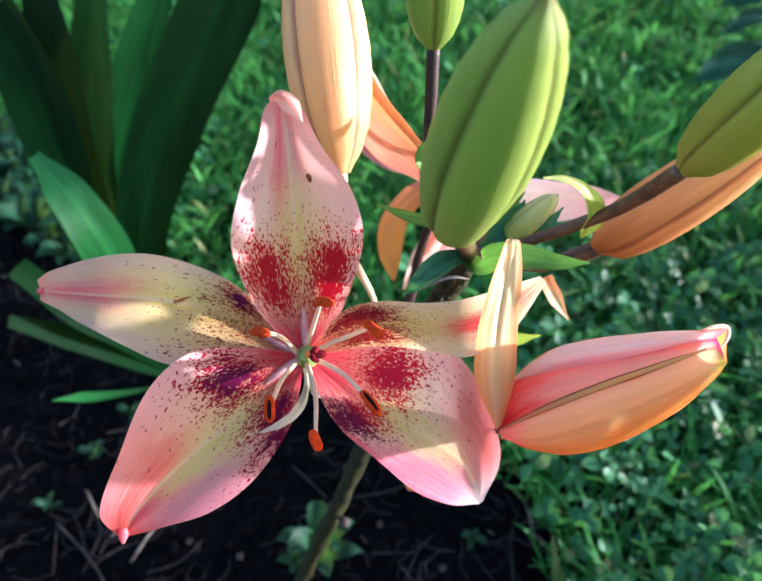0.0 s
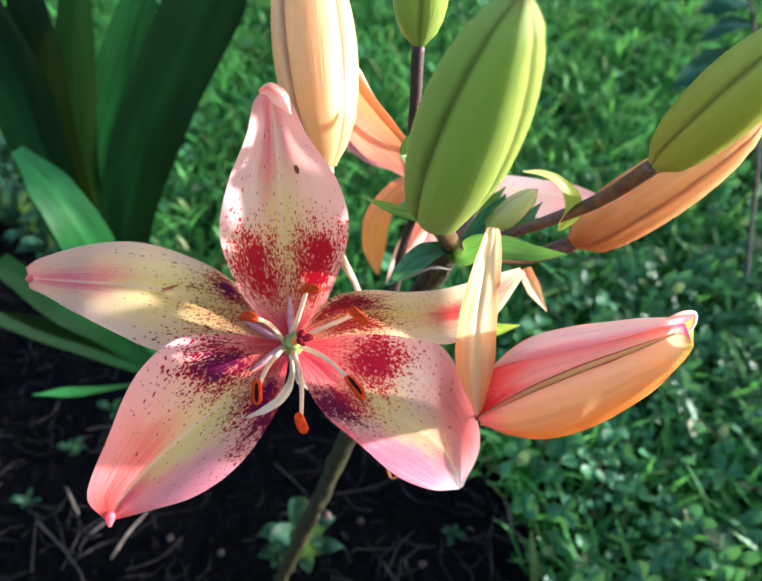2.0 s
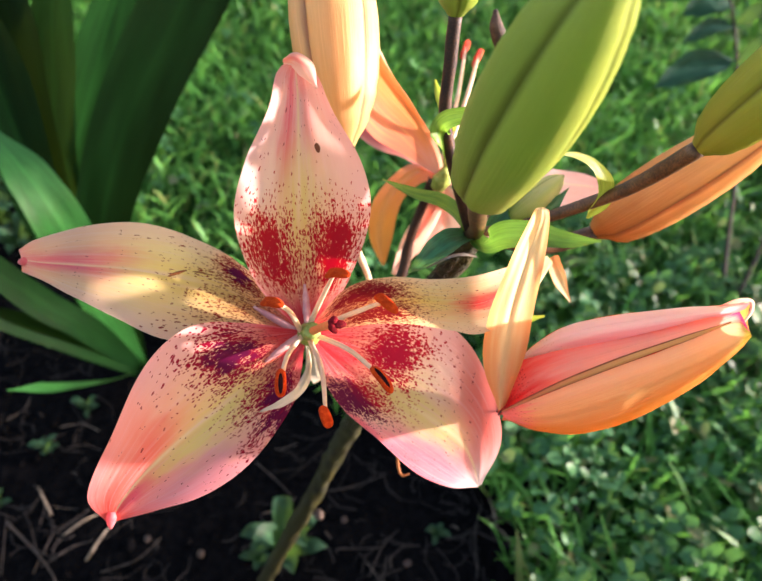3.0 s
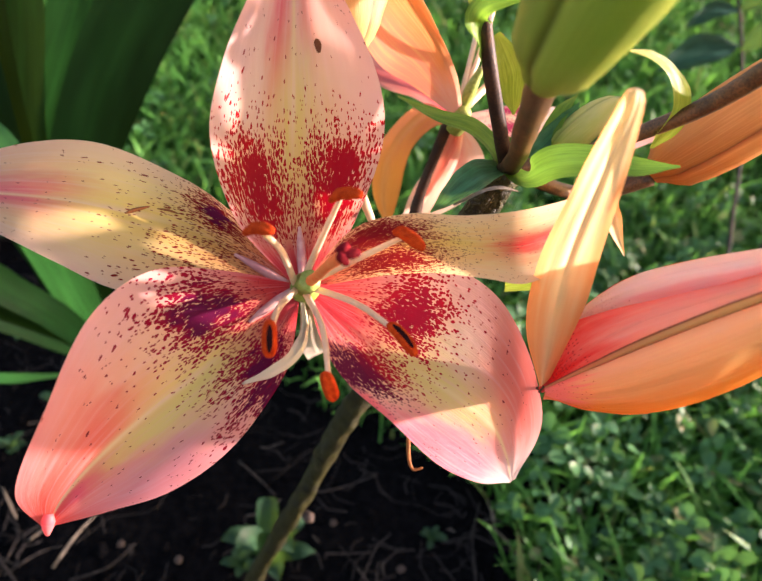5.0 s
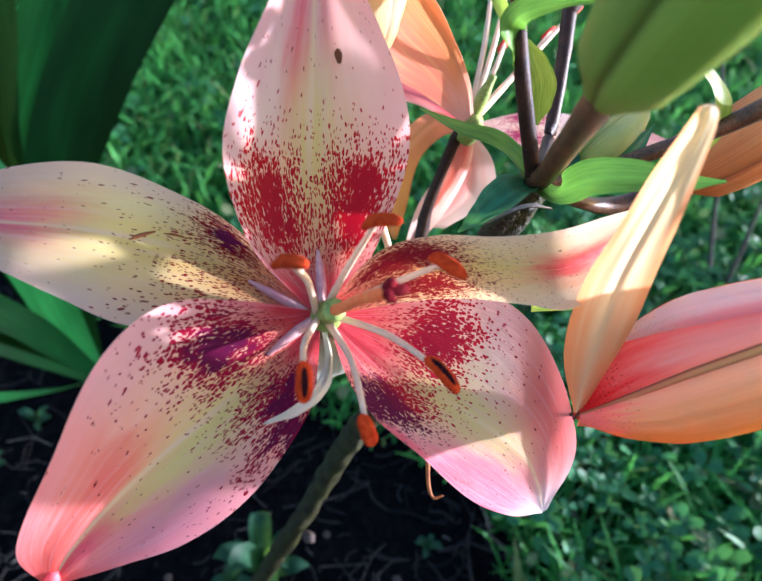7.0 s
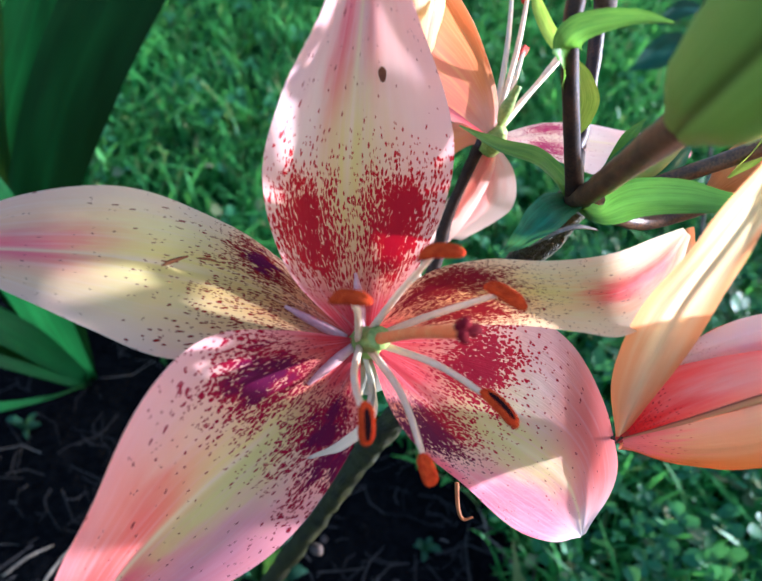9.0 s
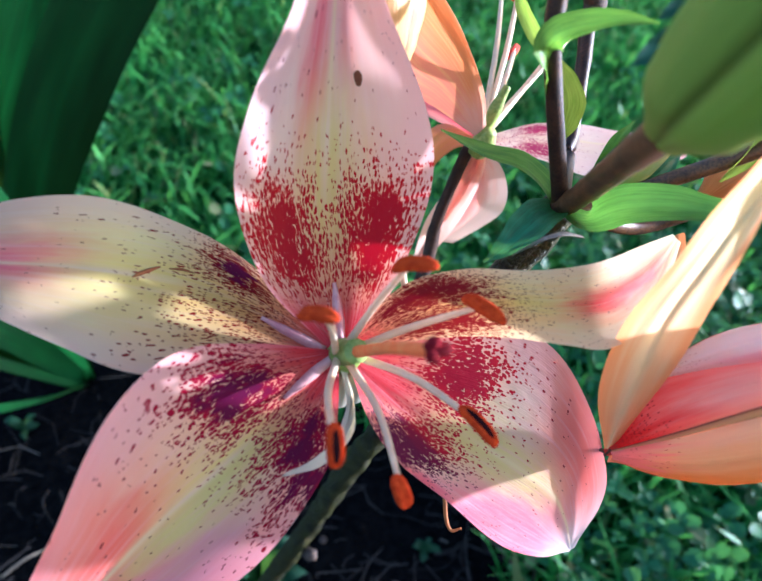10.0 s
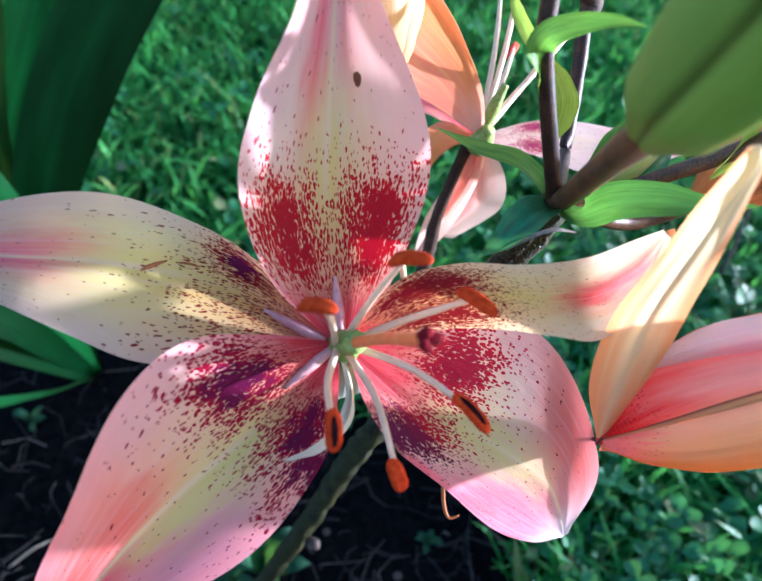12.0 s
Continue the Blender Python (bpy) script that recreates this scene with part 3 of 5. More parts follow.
def bud(name, base, tip, radius, material, core, parent, label, roll=0.0, form=BUD_FORM, bow=(0, 0, 0), gape=0.0, seams=(-60, 60, 180)):
    """A closed lily bud: three ribbed outer tepals that meet in grooved seams round a core."""
    base, tip, bow = Vector(base), Vector(tip), Vector(bow)
    axis = (tip - base).normalized()
    x = axis.cross(Vector((0.2, -0.7, 0.7))).normalized()
    y = axis.cross(x)

    def centre(s):
        return base.lerp(tip, s) + bow * math.sin(math.pi * s)

    body = tube(name, [centre(s) for s in (0, 0.25, 0.5, 0.75, 0.985)], [radius * k * 0.40 for k in form], core, parent, label, 20, 12)
    for k in range(3):
        first, last = seams[k], seams[(k + 1) % 3] + (360 if k == 2 else 0)
        mid, half_turn = roll + radians((first + last) / 2), radians((last - first) / 2)

        def place(s, v):
            a = v * half_turn * 1.02
            lobe = 1.05 - 0.19 * abs(v) ** 3.2 - 0.010 * math.exp(-(v / 0.10) ** 2) + gape * s * s
            r = radius * level(form, s) * lobe
            return centre(s) + (x * math.cos(mid + a) + y * math.sin(mid + a)) * r

        part("tepal", sheet(place, 30, 16), material, body)
    return body


def anther(name, middle, along, length, radius, parent, slit, material=None):
    """A pollen-covered anther, grooved on the side that looks at slit."""
    middle, along, slit = Vector(middle), Vector(along).normalized(), Vector(slit)
    up = (slit - along * slit.dot(along)).normalized()
    side = along.cross(up)
    bm = bmesh.new()
    bmesh.ops.create_uvsphere(bm, u_segments=20, v_segments=14, radius=1)
    for v in bm.verts:
        p = v.co.copy()
        bulge = (1 - abs(p.z) ** 3.5) ** 0.5 if abs(p.z) < 1 else 0
        flat = math.hypot(p.x, p.y) or 1
        cx, cy = p.x / flat * bulge, p.y / flat * bulge
        cy -= 0.45 * math.exp(-(cx / 0.28) ** 2) * (cy > 0) * bulge
        rough = 1 + 0.10 * noise.noise((p.x * 6, p.y * 6, p.z * 9))
        v.co = middle + along * p.z * length * 0.5 + (side * cx * 1.0 + up * cy * 0.75) * radius * rough + up * (-0.12 * length * (p.z * p.z))
    return part(name, bm, material or MAT_ANTHER, parent)


# ---- ground ----
# Left end set back: dark soil there replaces turf shaded by the iris.
EDGE = [(-0.9570, 1.3000, 0.0000), (-0.5875, 1.0200, 0.0000), (-0.3600, 0.7600, 0.0000), (-0.2559, 0.6370, 0.0000), (-0.0129, 0.4779, 0.0000), (0.1600, 0.3900, 0.0000), (0.1700, 0.2542, 0.0000), (0.1750, 0.1634, 0.0000)]


def bed_edge(x):
    """Where the soil of the flower bed ends and the turf begins, along y."""
    if x <= EDGE[0][0]:
        return EDGE[0][1]
    for a, b in zip(EDGE, EDGE[1:]):
        if x <= b[0]:
            f = (x - a[0]) / max(1e-6, b[0] - a[0])
            return a[1] * (1 - f) + b[1] * f
    return -9.0


def ground_height(x, y):
    h = 0.010 * noise.noise((x * 6, y * 6, 0.3)) + 0.006 * noise.noise((x * 21, y * 21, 1.3))
    return h + 0.004 * noise.noise((x * 60, y * 60, 4.3))


def build_ground():
    near = [i * 0.012 for i in range(-70, 111)]
    xs = [-60, -12, -4, -2, -1.3] + near + [1.7, 2.4, 4, 12, 60]
    ys = [-60, -12, -3, -1, -0.4] + [i * 0.012 for i in range(-8, 110)] + [1.5, 1.8, 2.4, 4, 12, 60]
    verts = [(x, y, ground_height(x, y) if abs(x) < 2 and abs(y) < 2.5 else 0.0) for y in ys for x in xs]
    w = len(xs)
    faces = [(j * w + i, j * w + i + 1, (j + 1) * w + i + 1, (j + 1) * w + i) for j in range(len(ys) - 1) for i in range(w - 1)]
    me = bpy.data.meshes.new("ground")
    me.from_pydata(verts, [], faces)
    for p in me.polygons:
        p.use_smooth = True
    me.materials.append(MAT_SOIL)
    return tagged(new("ground", me), "dark crumbly garden soil, darker still for shade, running under the lawn", "ground", kind="structure")


build_ground()


def stuff(name, verts, faces, material, label, category):
    me = bpy.data.meshes.new(name)
    me.from_pydata(verts, [], faces)
    for p in me.polygons:
        p.use_smooth = True
    me.materials.append(material)
    return tagged(new(name, me), label, category, kind="stuff")


def build_grass():
    rng = np.random.default_rng(3)
    verts, faces = [], []
    made = 0
    while made < 70000:
        x, y = rng.uniform(-1.9, 2.5), 0.1 + 3.0 * rng.random() ** 1.3
        if rng.random() > 1 / (1 + math.exp((math.hypot((x - 0.3) / 1.5, (y - 0.9) / 1.4) - 1.05) * 12)):
            continue
        if y < bed_edge(x) + 0.05 * noise.noise((x * 9, y * 9, 2)) + rng.normal(0, 0.018):
            continue
        clump = noise.noise((x * 8, y * 8, 8)) + 0.6 * noise.noise((x * 19, y * 19, 5))
        if clump < -0.15 and rng.random() < 0.6:
            continue
        made += 1
        tall = rng.uniform(0.022, 0.058) * (1 + 0.35 * max(0, clump))
        wide = rng.uniform(0.0014, 0.0030)
        if rng.random() < 0.14:
            tall, wide = rng.uniform(0.035, 0.085), rng.uniform(0.0032, 0.0055)
        a, lean = rng.uniform(0, 6.283), rng.uniform(0.15, 1.1) * tall
        dx, dy = math.cos(a), math.sin(a)
        z = ground_height(x, y) - 0.004
        k = len(verts)
        for s in (0.0, 0.4, 0.75):
            cx, cy, cz = x + dx * lean * s * s, y + dy * lean * s * s, z + tall * (s - 0.18 * s * s)
            w = wide * (1 - 0.5 * s)
            verts += [(cx - dy * w, cy + dx * w, cz), (cx + dy * w, cy - dx * w, cz)]
        verts.append((x + dx * lean, y + dy * lean, z + tall * 0.82))
        faces += [(k, k + 1, k + 3, k + 2), (k + 2, k + 3, k + 5, k + 4), (k + 4, k + 5, k + 6)]
    stuff("lawn_grass", verts, faces, MAT_GRASS, "fine green lawn grass beside the flower bed", "grass")


def build_clover():
    rng = np.random.default_rng(9)
    verts, faces = [], []
    made = 0
    while made < 3400:
        x, y = rng.uniform(-0.9, 1.5), rng.uniform(0.1, 1.9)
        dense = 0.10 + 0.9 * min(1, max(0, (x - 0.05) / 0.25)) * min(1, max(0, (1.0 - y) / 0.4))
        if rng.random() > dense or y < bed_edge(x) + rng.normal(0.01, 0.03):
            continue
        made += 1
        tall, size = rng.uniform(0.02, 0.055), 0.0042 + 0.0090 * rng.random() ** 1.8
        z = ground_height(x, y)
        tx, ty = rng.normal(0, 0.45), rng.normal(0, 0.45)
        turn = rng.uniform(0, 6.283)
        for leaf in range(3):
            a = turn + leaf * 2.094
            k = len(verts)
            for r, off, drop in ((0.1, 0, 0), (0.75, -0.62, 0.10), (1.35, -0.62, 0.05), (1.75, -0.22, 0.0), (1.62, 0, -0.08), (1.75, 0.22, 0.0), (1.35, 0.62, 0.05), (0.75, 0.62, 0.10)):
                px, py = r * size, off * size
                qx, qy = px * math.cos(a) - py * math.sin(a), px * math.sin(a) + py * math.cos(a)
                verts.append((x + qx, y + qy, z + tall + drop * size * 2 + qx * tx + qy * ty))
            faces += [(k, k + 1, k + 2, k + 4), (k + 2, k + 3, k + 4), (k, k + 4, k + 6, k + 7), (k + 4, k + 5, k + 6)]
    stuff("clover_patch", verts, faces, MAT_CLOVER, "low clover and small round weeds growing in lawn", "clover")


def build_litter():
    rng = np.random.default_rng(21)
    verts, faces = [], []
    for _ in range(1400):
        x, y = rng.uniform(-0.7, 0.32), rng.uniform(0.12, 0.9)
        if y > bed_edge(x) + 0.08:
            continue
        a, long, w = rng.uniform(0, 6.283), rng.uniform(0.006, 0.06) * (0.4 + rng.random()), rng.uniform(0.0003, 0.0010)
        z = ground_height(x, y) + rng.uniform(0.001, 0.006)
        k = len(verts)
        dx, dy, rise = math.cos(a), math.sin(a), rng.normal(0, 0.12)
        for s in (-0.5, 0.0, 0.5):
            bow = 0.7 * long * (0.25 - s * s) * rng.choice((-1, 1))
            cx, cy, cz = x + dx * long * s - dy * bow, y + dy * long * s + dx * bow, z + rise * long * s + 0.001
            verts += [(cx - dy * w, cy + dx * w, cz), (cx, cy, cz + w * 1.3), (cx + dy * w, cy - dx * w, cz)]
        for q in (0, 3):
            faces += [(k + q, k + q + 1, k + q + 4, k + q + 3), (k + q + 1, k + q + 2, k + q + 5, k + q + 4)]
    stuff("plant_litter", verts, faces, MAT_LITTER, "bits of dry stalk and root lying on soil", "plant litter")


def build_clods():
    rng = np.random.default_rng(33)
    verts, faces = [], []
    for _ in range(1500):
        x, y = rng.uniform(-0.7, 0.32), rng.uniform(0.12, 0.9)
        if y > bed_edge(x) + 0.06:
            continue
        r = 0.0015 + 0.006 * rng.random() ** 3
        z = ground_height(x, y)
        k = len(verts)
        for a in range(5):
            t = a * 1.2566 + rng.normal(0, 0.2)
            q = r * rng.uniform(0.8, 1.3)
            verts.append((x + q * math.cos(t), y + q * math.sin(t), z - 0.001))
            verts.append((x + q * 0.7 * math.cos(t), y + q * 0.7 * math.sin(t), z + r * rng.uniform(0.5, 1.0)))
        for a in range(5):
            b = (a + 1) % 5
            faces.append((k + 2 * a, k + 2 * b, k + 2 * b + 1, k + 2 * a + 1))
        faces.append(tuple(k + 2 * a + 1 for a in range(5)))
    stuff("soil_crumbs", verts, faces, MAT_SOIL, "loose dark crumbs of garden soil, darker still for shade", "soil crumbs")


def build_single_clovers():
    """The clovers nearest to the bed, each a plant of its own with stalk and three leaflets."""
    rng = np.random.default_rng(14)
    models = []
    for k in range(5):
        root = tagged(new("clover"), "single three-leaved clover at the edge of the lawn", "clover", "clovers at the lawn edge")
        tall, size = 0.026 + 0.006 * k, 0.0042 + 0.0008 * ((k * 2) % 5)
        tube("stalk", [Vector((0, 0, -0.006)), Vector((0.002, 0.001, tall * 0.5)), Vector((0.001 * k, -0.002, tall))], [0.0007, 0.0006, 0.0005], MAT_CLOVER_LEAF, root, "", 5, 5)
        for leaf in range(3):
            a = leaf * 2.094 + 0.5 * k
            out = Vector((math.cos(a), math.sin(a), 0))
            foot = Vector((0.001 * k, -0.002, tall))
            strap("leaflet", [foot, foot + out * size * 0.6 + Vector((0, 0, 0.0012)), foot + out * size * 1.2 + Vector((0, 0, 0.0014)), foot + out * size * 1.75 + Vector((0, 0, 0.0002))],
                  [size * 0.08, size * 0.60, size * 0.78, size * 0.22], (0, 0, 1), MAT_CLOVER_LEAF, root, "", 0.35, 6, 4)
        models.append(root)
    made = 0
    while made < 130:
        x, y = rng.uniform(0.12, 0.62), rng.uniform(0.17, 0.66)
        if y < bed_edge(x) + 0.02 or x < 0.16 + 0.02 * rng.random():
            continue
        m = pose(x, y, ground_height(x, y), rng.uniform(-22, 22), rng.uniform(-22, 22), rng.uniform(0, 360)) @ Matrix.Scale(float(rng.uniform(0.8, 1.35)), 4)
        if made < len(models):
            models[made].matrix_world = m
        else:
            copy_thing(models[made % len(models)], m)
        made += 1


build_grass()
build_clover()
build_single_clovers()
build_litter()
build_clods()


# ---- the lily ----
VIEW = Vector((0.0, -0.7, 0.7))
lily = tagged(new("lily_plant"), "speckled pink and yellow lily with buds, rooted in dark soil", "lily")
lily.location = (-0.0861, 0.2399, 0.0000)
lily_at = Vector(lily.location)


def own(ob):
    """Hang a mesh built in world places under the lily's Empty."""
    ob.matrix_parent_inverse = Matrix.Translation(-lily_at)
    return ob


JOINT = (0.0292, 0.1631, 0.5340)
stem = own(tube("stem", [(-0.0861, 0.2399, 0.0000), (-0.070, 0.220, 0.10), (-0.030, 0.199, 0.275), (-0.007, 0.186, 0.381), (0.012, 0.174, 0.460), JOINT],
                [0.0062, 0.0058, 0.0052, 0.0048, 0.0045, 0.0042], MAT_STEM_GREEN, lily, "ridged brown-green main stem", 140, 16, 0.42, rate=46))

# the open flower
OVARY = (-0.0245, 0.1332, 0.5171)
flower = own(tube("open_flower", [(-0.0243, 0.1416, 0.5050), (-0.0241, 0.1335, 0.5160), OVARY, (-0.0226, 0.1279, 0.5241)], [0.0052, 0.0038, 0.0031, 0.0026], MAT_OVARY, lily,
                  "wide open lily flower, pink and yellow with crimson speckles"))
tepal("tepal", [(-0.0243, 0.1359, 0.5149), (-0.0254, 0.1485, 0.5233), (-0.0276, 0.1609, 0.5385), (-0.0278, 0.1645, 0.5577), (-0.0275, 0.1647, 0.5785), (-0.0278, 0.1652, 0.5869), (-0.0280, 0.1668, 0.5913)],
      [(-0.0271, 0.1357, 0.5151), (-0.0411, 0.1463, 0.5254), (-0.0467, 0.1517, 0.5460), (-0.0426, 0.1556, 0.5638), (-0.0350, 0.1588, 0.5806), (-0.0330, 0.1652, 0.5872), (-0.0283, 0.1668, 0.5913)],
      [(-0.0207, 0.1354, 0.5154), (-0.0118, 0.1463, 0.5279), (-0.0057, 0.1551, 0.5458), (-0.0084, 0.1613, 0.5604), (-0.0178, 0.1618, 0.5786), (-0.0222, 0.1650, 0.5872), (-0.0276, 0.1666, 0.5911)],
      MAT_TOP, flower, "upright speckled tepal with a small brown hole", seed=1.0)
tepal("tepal", [(-0.0265, 0.1357, 0.5146), (-0.0428, 0.1447, 0.5187), (-0.0595, 0.1479, 0.5240), (-0.0765, 0.1456, 0.5310), (-0.0921, 0.1442, 0.5339), (-0.1068, 0.1499, 0.5292), (-0.1175, 0.1575, 0.5232)],
      [(-0.0259, 0.1373, 0.5162), (-0.0438, 0.1520, 0.5253), (-0.0582, 0.1574, 0.5324), (-0.0739, 0.1543, 0.5421), (-0.0905, 0.1537, 0.5415), (-0.1085, 0.1557, 0.5338), (-0.1183, 0.1596, 0.5256)],
      [(-0.0278, 0.1349, 0.5136), (-0.0462, 0.1313, 0.5170), (-0.0647, 0.1264, 0.5204), (-0.0799, 0.1298, 0.5261), (-0.0949, 0.1375, 0.5276), (-0.1084, 0.1478, 0.5242), (-0.1172, 0.1547, 0.5205)],
      MAT_LEFT, flower, "cream-yellow speckled tepal with a pink stripe", seed=2.0)
tepal("tepal", [(-0.0257, 0.1335, 0.5152), (-0.0338, 0.1269, 0.5107), (-0.0452, 0.1185, 0.5048), (-0.0587, 0.1099, 0.4979), (-0.0704, 0.1011, 0.4909), (-0.0783, 0.0947, 0.4844), (-0.0830, 0.0909, 0.4773)],
      [(-0.0267, 0.1347, 0.5163), (-0.0423, 0.1307, 0.5238), (-0.0567, 0.1239, 0.5299), (-0.0670, 0.1108, 0.5287), (-0.0768, 0.1000, 0.5121), (-0.0877, 0.0932, 0.4888), (-0.0845, 0.0909, 0.4772)],
      [(-0.0254, 0.1315, 0.5132), (-0.0262, 0.1217, 0.5104), (-0.0283, 0.1129, 0.5070), (-0.0391, 0.1016, 0.4954), (-0.0541, 0.0944, 0.4862), (-0.0683, 0.0926, 0.4810), (-0.0815, 0.0908, 0.4774)],
      MAT_LOW, flower, "drooping pink tepal with speckled blotches, inked purple for shade", seed=3.0)
tepal("tepal", [(-0.0225, 0.1329, 0.5149), (-0.0083, 0.1282, 0.5049), (0.0041, 0.1225, 0.4988), (0.0164, 0.1178, 0.4922), (0.0268, 0.1148, 0.4837), (0.0320, 0.1114, 0.4750), (0.0346, 0.1074, 0.4670)],
      [(-0.0213, 0.1342, 0.5163), (-0.0036, 0.1401, 0.5181), (0.0131, 0.1420, 0.5171), (0.0274, 0.1364, 0.5105), (0.0369, 0.1244, 0.4985), (0.0399, 0.1162, 0.4830), (0.0358, 0.1079, 0.4675)],
      [(-0.0228, 0.1311, 0.5131), (-0.0187, 0.1222, 0.5058), (-0.0122, 0.1150, 0.5005), (-0.0018, 0.1097, 0.4932), (0.0108, 0.1045, 0.4819), (0.0236, 0.1047, 0.4718), (0.0346, 0.1072, 0.4667)],
      MAT_CRIMSON, flower, "pink tepal with crimson blotch and folded tip", seed=4.0, groove=0.0004, fold=-0.0028)
tepal("tepal", [(-0.0226, 0.1359, 0.5158), (-0.0078, 0.1375, 0.5257), (0.0058, 0.1331, 0.5324), (0.0182, 0.1299, 0.5353), (0.0279, 0.1303, 0.5365), (0.0398, 0.1376, 0.5363), (0.0521, 0.1490, 0.5360)],
      [(-0.0233, 0.1369, 0.5167), (-0.0126, 0.1409, 0.5294), (-0.0002, 0.1400, 0.5353), (0.0132, 0.1363, 0.5384), (0.0258, 0.1360, 0.5406), (0.0395, 0.1431, 0.5389), (0.0512, 0.1498, 0.5367)],
      [(-0.0213, 0.1350, 0.5150), (-0.0046, 0.1333, 0.5210), (0.0073, 0.1276, 0.5277), (0.0178, 0.1220, 0.5315), (0.0272, 0.1206, 0.5323), (0.0397, 0.1292, 0.5334), (0.0531, 0.1483, 0.5354)],
      MAT_NARROW, flower, "narrow yellow tepal with a red flame, rims rolled", seed=5.0, groove=0.0002)
tepal("tepal", [(-0.0233, 0.1347, 0.5123), (-0.0217, 0.1357, 0.5021), (-0.0204, 0.1430, 0.4840), (-0.0190, 0.1589, 0.4603)],
      [(-0.0253, 0.1345, 0.5120), (-0.0254, 0.1355, 0.5016), (-0.0258, 0.1427, 0.4833), (-0.0238, 0.1573, 0.4583)],
      [(-0.0214, 0.1346, 0.5124), (-0.0177, 0.1358, 0.5026), (-0.0146, 0.1436, 0.4851), (-0.0137, 0.1598, 0.4617)],
      MAT_WHITE, flower, "pale tepal bent back under the flower", seed=6.0, n=20, m=10)
tepal("torn_tepal", [(-0.0247, 0.1310, 0.5142), (-0.0236, 0.1220, 0.5138), (-0.0262, 0.1142, 0.5135), (-0.0318, 0.1105, 0.5115), (-0.0378, 0.1104, 0.5072)],
      [(-0.0252, 0.1310, 0.5142), (-0.0246, 0.1221, 0.5137), (-0.0274, 0.1143, 0.5142), (-0.0323, 0.1107, 0.5123), (-0.0379, 0.1105, 0.5073)],
      [(-0.0241, 0.1310, 0.5143), (-0.0227, 0.1222, 0.5133), (-0.0248, 0.1139, 0.5119), (-0.0306, 0.1102, 0.5101), (-0.0376, 0.1102, 0.5070)],
      MAT_WHITE, flower, "narrow white strip of torn tepal", seed=7.0, n=20, m=8)

strap("folded_tip", [(-0.0311, 0.1655, 0.5904), (-0.0280, 0.1641, 0.5918), (-0.0247, 0.1629, 0.5896), (-0.0221, 0.1620, 0.5847)], [0.0008, 0.0022, 0.0026, 0.0003],
      VIEW, MAT_BACK, flower, "pale pink tip folded over", -0.6, 16, 8)


bm = bmesh.new()
hub = on_face(1.0, (-0.0221, 0.1647, 0.5641), 0.0003)
hub_x = (on_face(1.0, hub + Vector((0.004, 0, 0)), 0.0003) - hub).normalized()
hub_y = (on_face(1.0, hub + Vector((0, 0.003, 0.004)), 0.0003) - hub).normalized()
rim = [bm.verts.new(hub + hub_x * 0.00085 * math.cos(a) * (1 + 0.12 * math.sin(3 * a)) + hub_y * 0.0018 * math.sin(a)) for a in [k * 0.5236 for k in range(12)]]
mid = bm.verts.new(hub - VIEW * 0.0001)
for k in range(12):
    bm.faces.new((rim[k], rim[(k + 1) % 12], mid))
part("bite_mark", bm, MAT_SCAR, flower, "small brown bite mark")
for line, r in (([(-0.0684, 0.1467, 0.5264), (-0.0655, 0.1478, 0.5275), (-0.0625, 0.1486, 0.5282)], 0.0005), ([(-0.0604, 0.1488, 0.5279), (-0.0580, 0.1489, 0.5274), (-0.0556, 0.1490, 0.5271)], 0.0003)):
    tube("scratch", [on_face(2.0, q, 0.0002) for q in line], [r * 0.4, r, r * 0.9, r * 0.4], MAT_SCRATCH, flower, "brown scratch", 14, 6)


for a, b, r in (((-0.0823, 0.0923, 0.4803), (-0.0829, 0.0893, 0.4758), 0.0017), ((-0.1140, 0.1553, 0.5248), (-0.1187, 0.1577, 0.5218), 0.0016)):
    tube("tip", [a, Vector(a).lerp(Vector(b), 0.5), b], [r * 0.7, r, r * 0.75, r * 0.3], MAT_PINK, flower, "pinched tip", 8, 8)


def stamen(foot, knee, middle, along, slit, length=0.0074, radius=0.0015, material=None, hollow=False):
    middle, along = Vector(middle), Vector(along).normalized()
    tube("filament", [foot, knee, middle], [0.0009, 0.0008, 0.0007, 0.0005], MAT_FILAMENT, flower, "", 16, 8)
    a = anther("anther", middle, along, length, radius, flower, slit, material)
    if hollow:
        up = (Vector(slit) - along * Vector(slit).dot(along)).normalized()
        side = along.cross(up)
        # Solid near-black inlay that paints the shade inside the open slit.
        bm = bmesh.new()
        bmesh.ops.create_icosphere(bm, subdivisions=3, radius=1)
        for v in bm.verts:
            p = v.co.copy()
            v.co = middle + along * p.x * length * 0.36 + side * p.y * radius * 0.42 + up * (radius * 0.56 + p.z * radius * 0.16 - 0.12 * length * p.x * p.x * 0.5)
        part("pollen_slit", bm, MAT_SLIT_SHADE, flower, "dark inlay for the shade in the open pollen slit")
    tagged(a, "rust-orange pollen-covered anther")
    return a


stamen((-0.0264, 0.1318, 0.5192), (-0.0288, 0.1232, 0.5373), (-0.0326, 0.1135, 0.5513), (0.62, -0.58, 0.54), (0, -0.2, 1), 0.0098)
stamen((-0.0242, 0.1326, 0.5202), (-0.0202, 0.1286, 0.5364), (-0.0163, 0.1222, 0.5536), (0.60, -0.56, 0.58), (0, -0.3, 1), 0.0104)
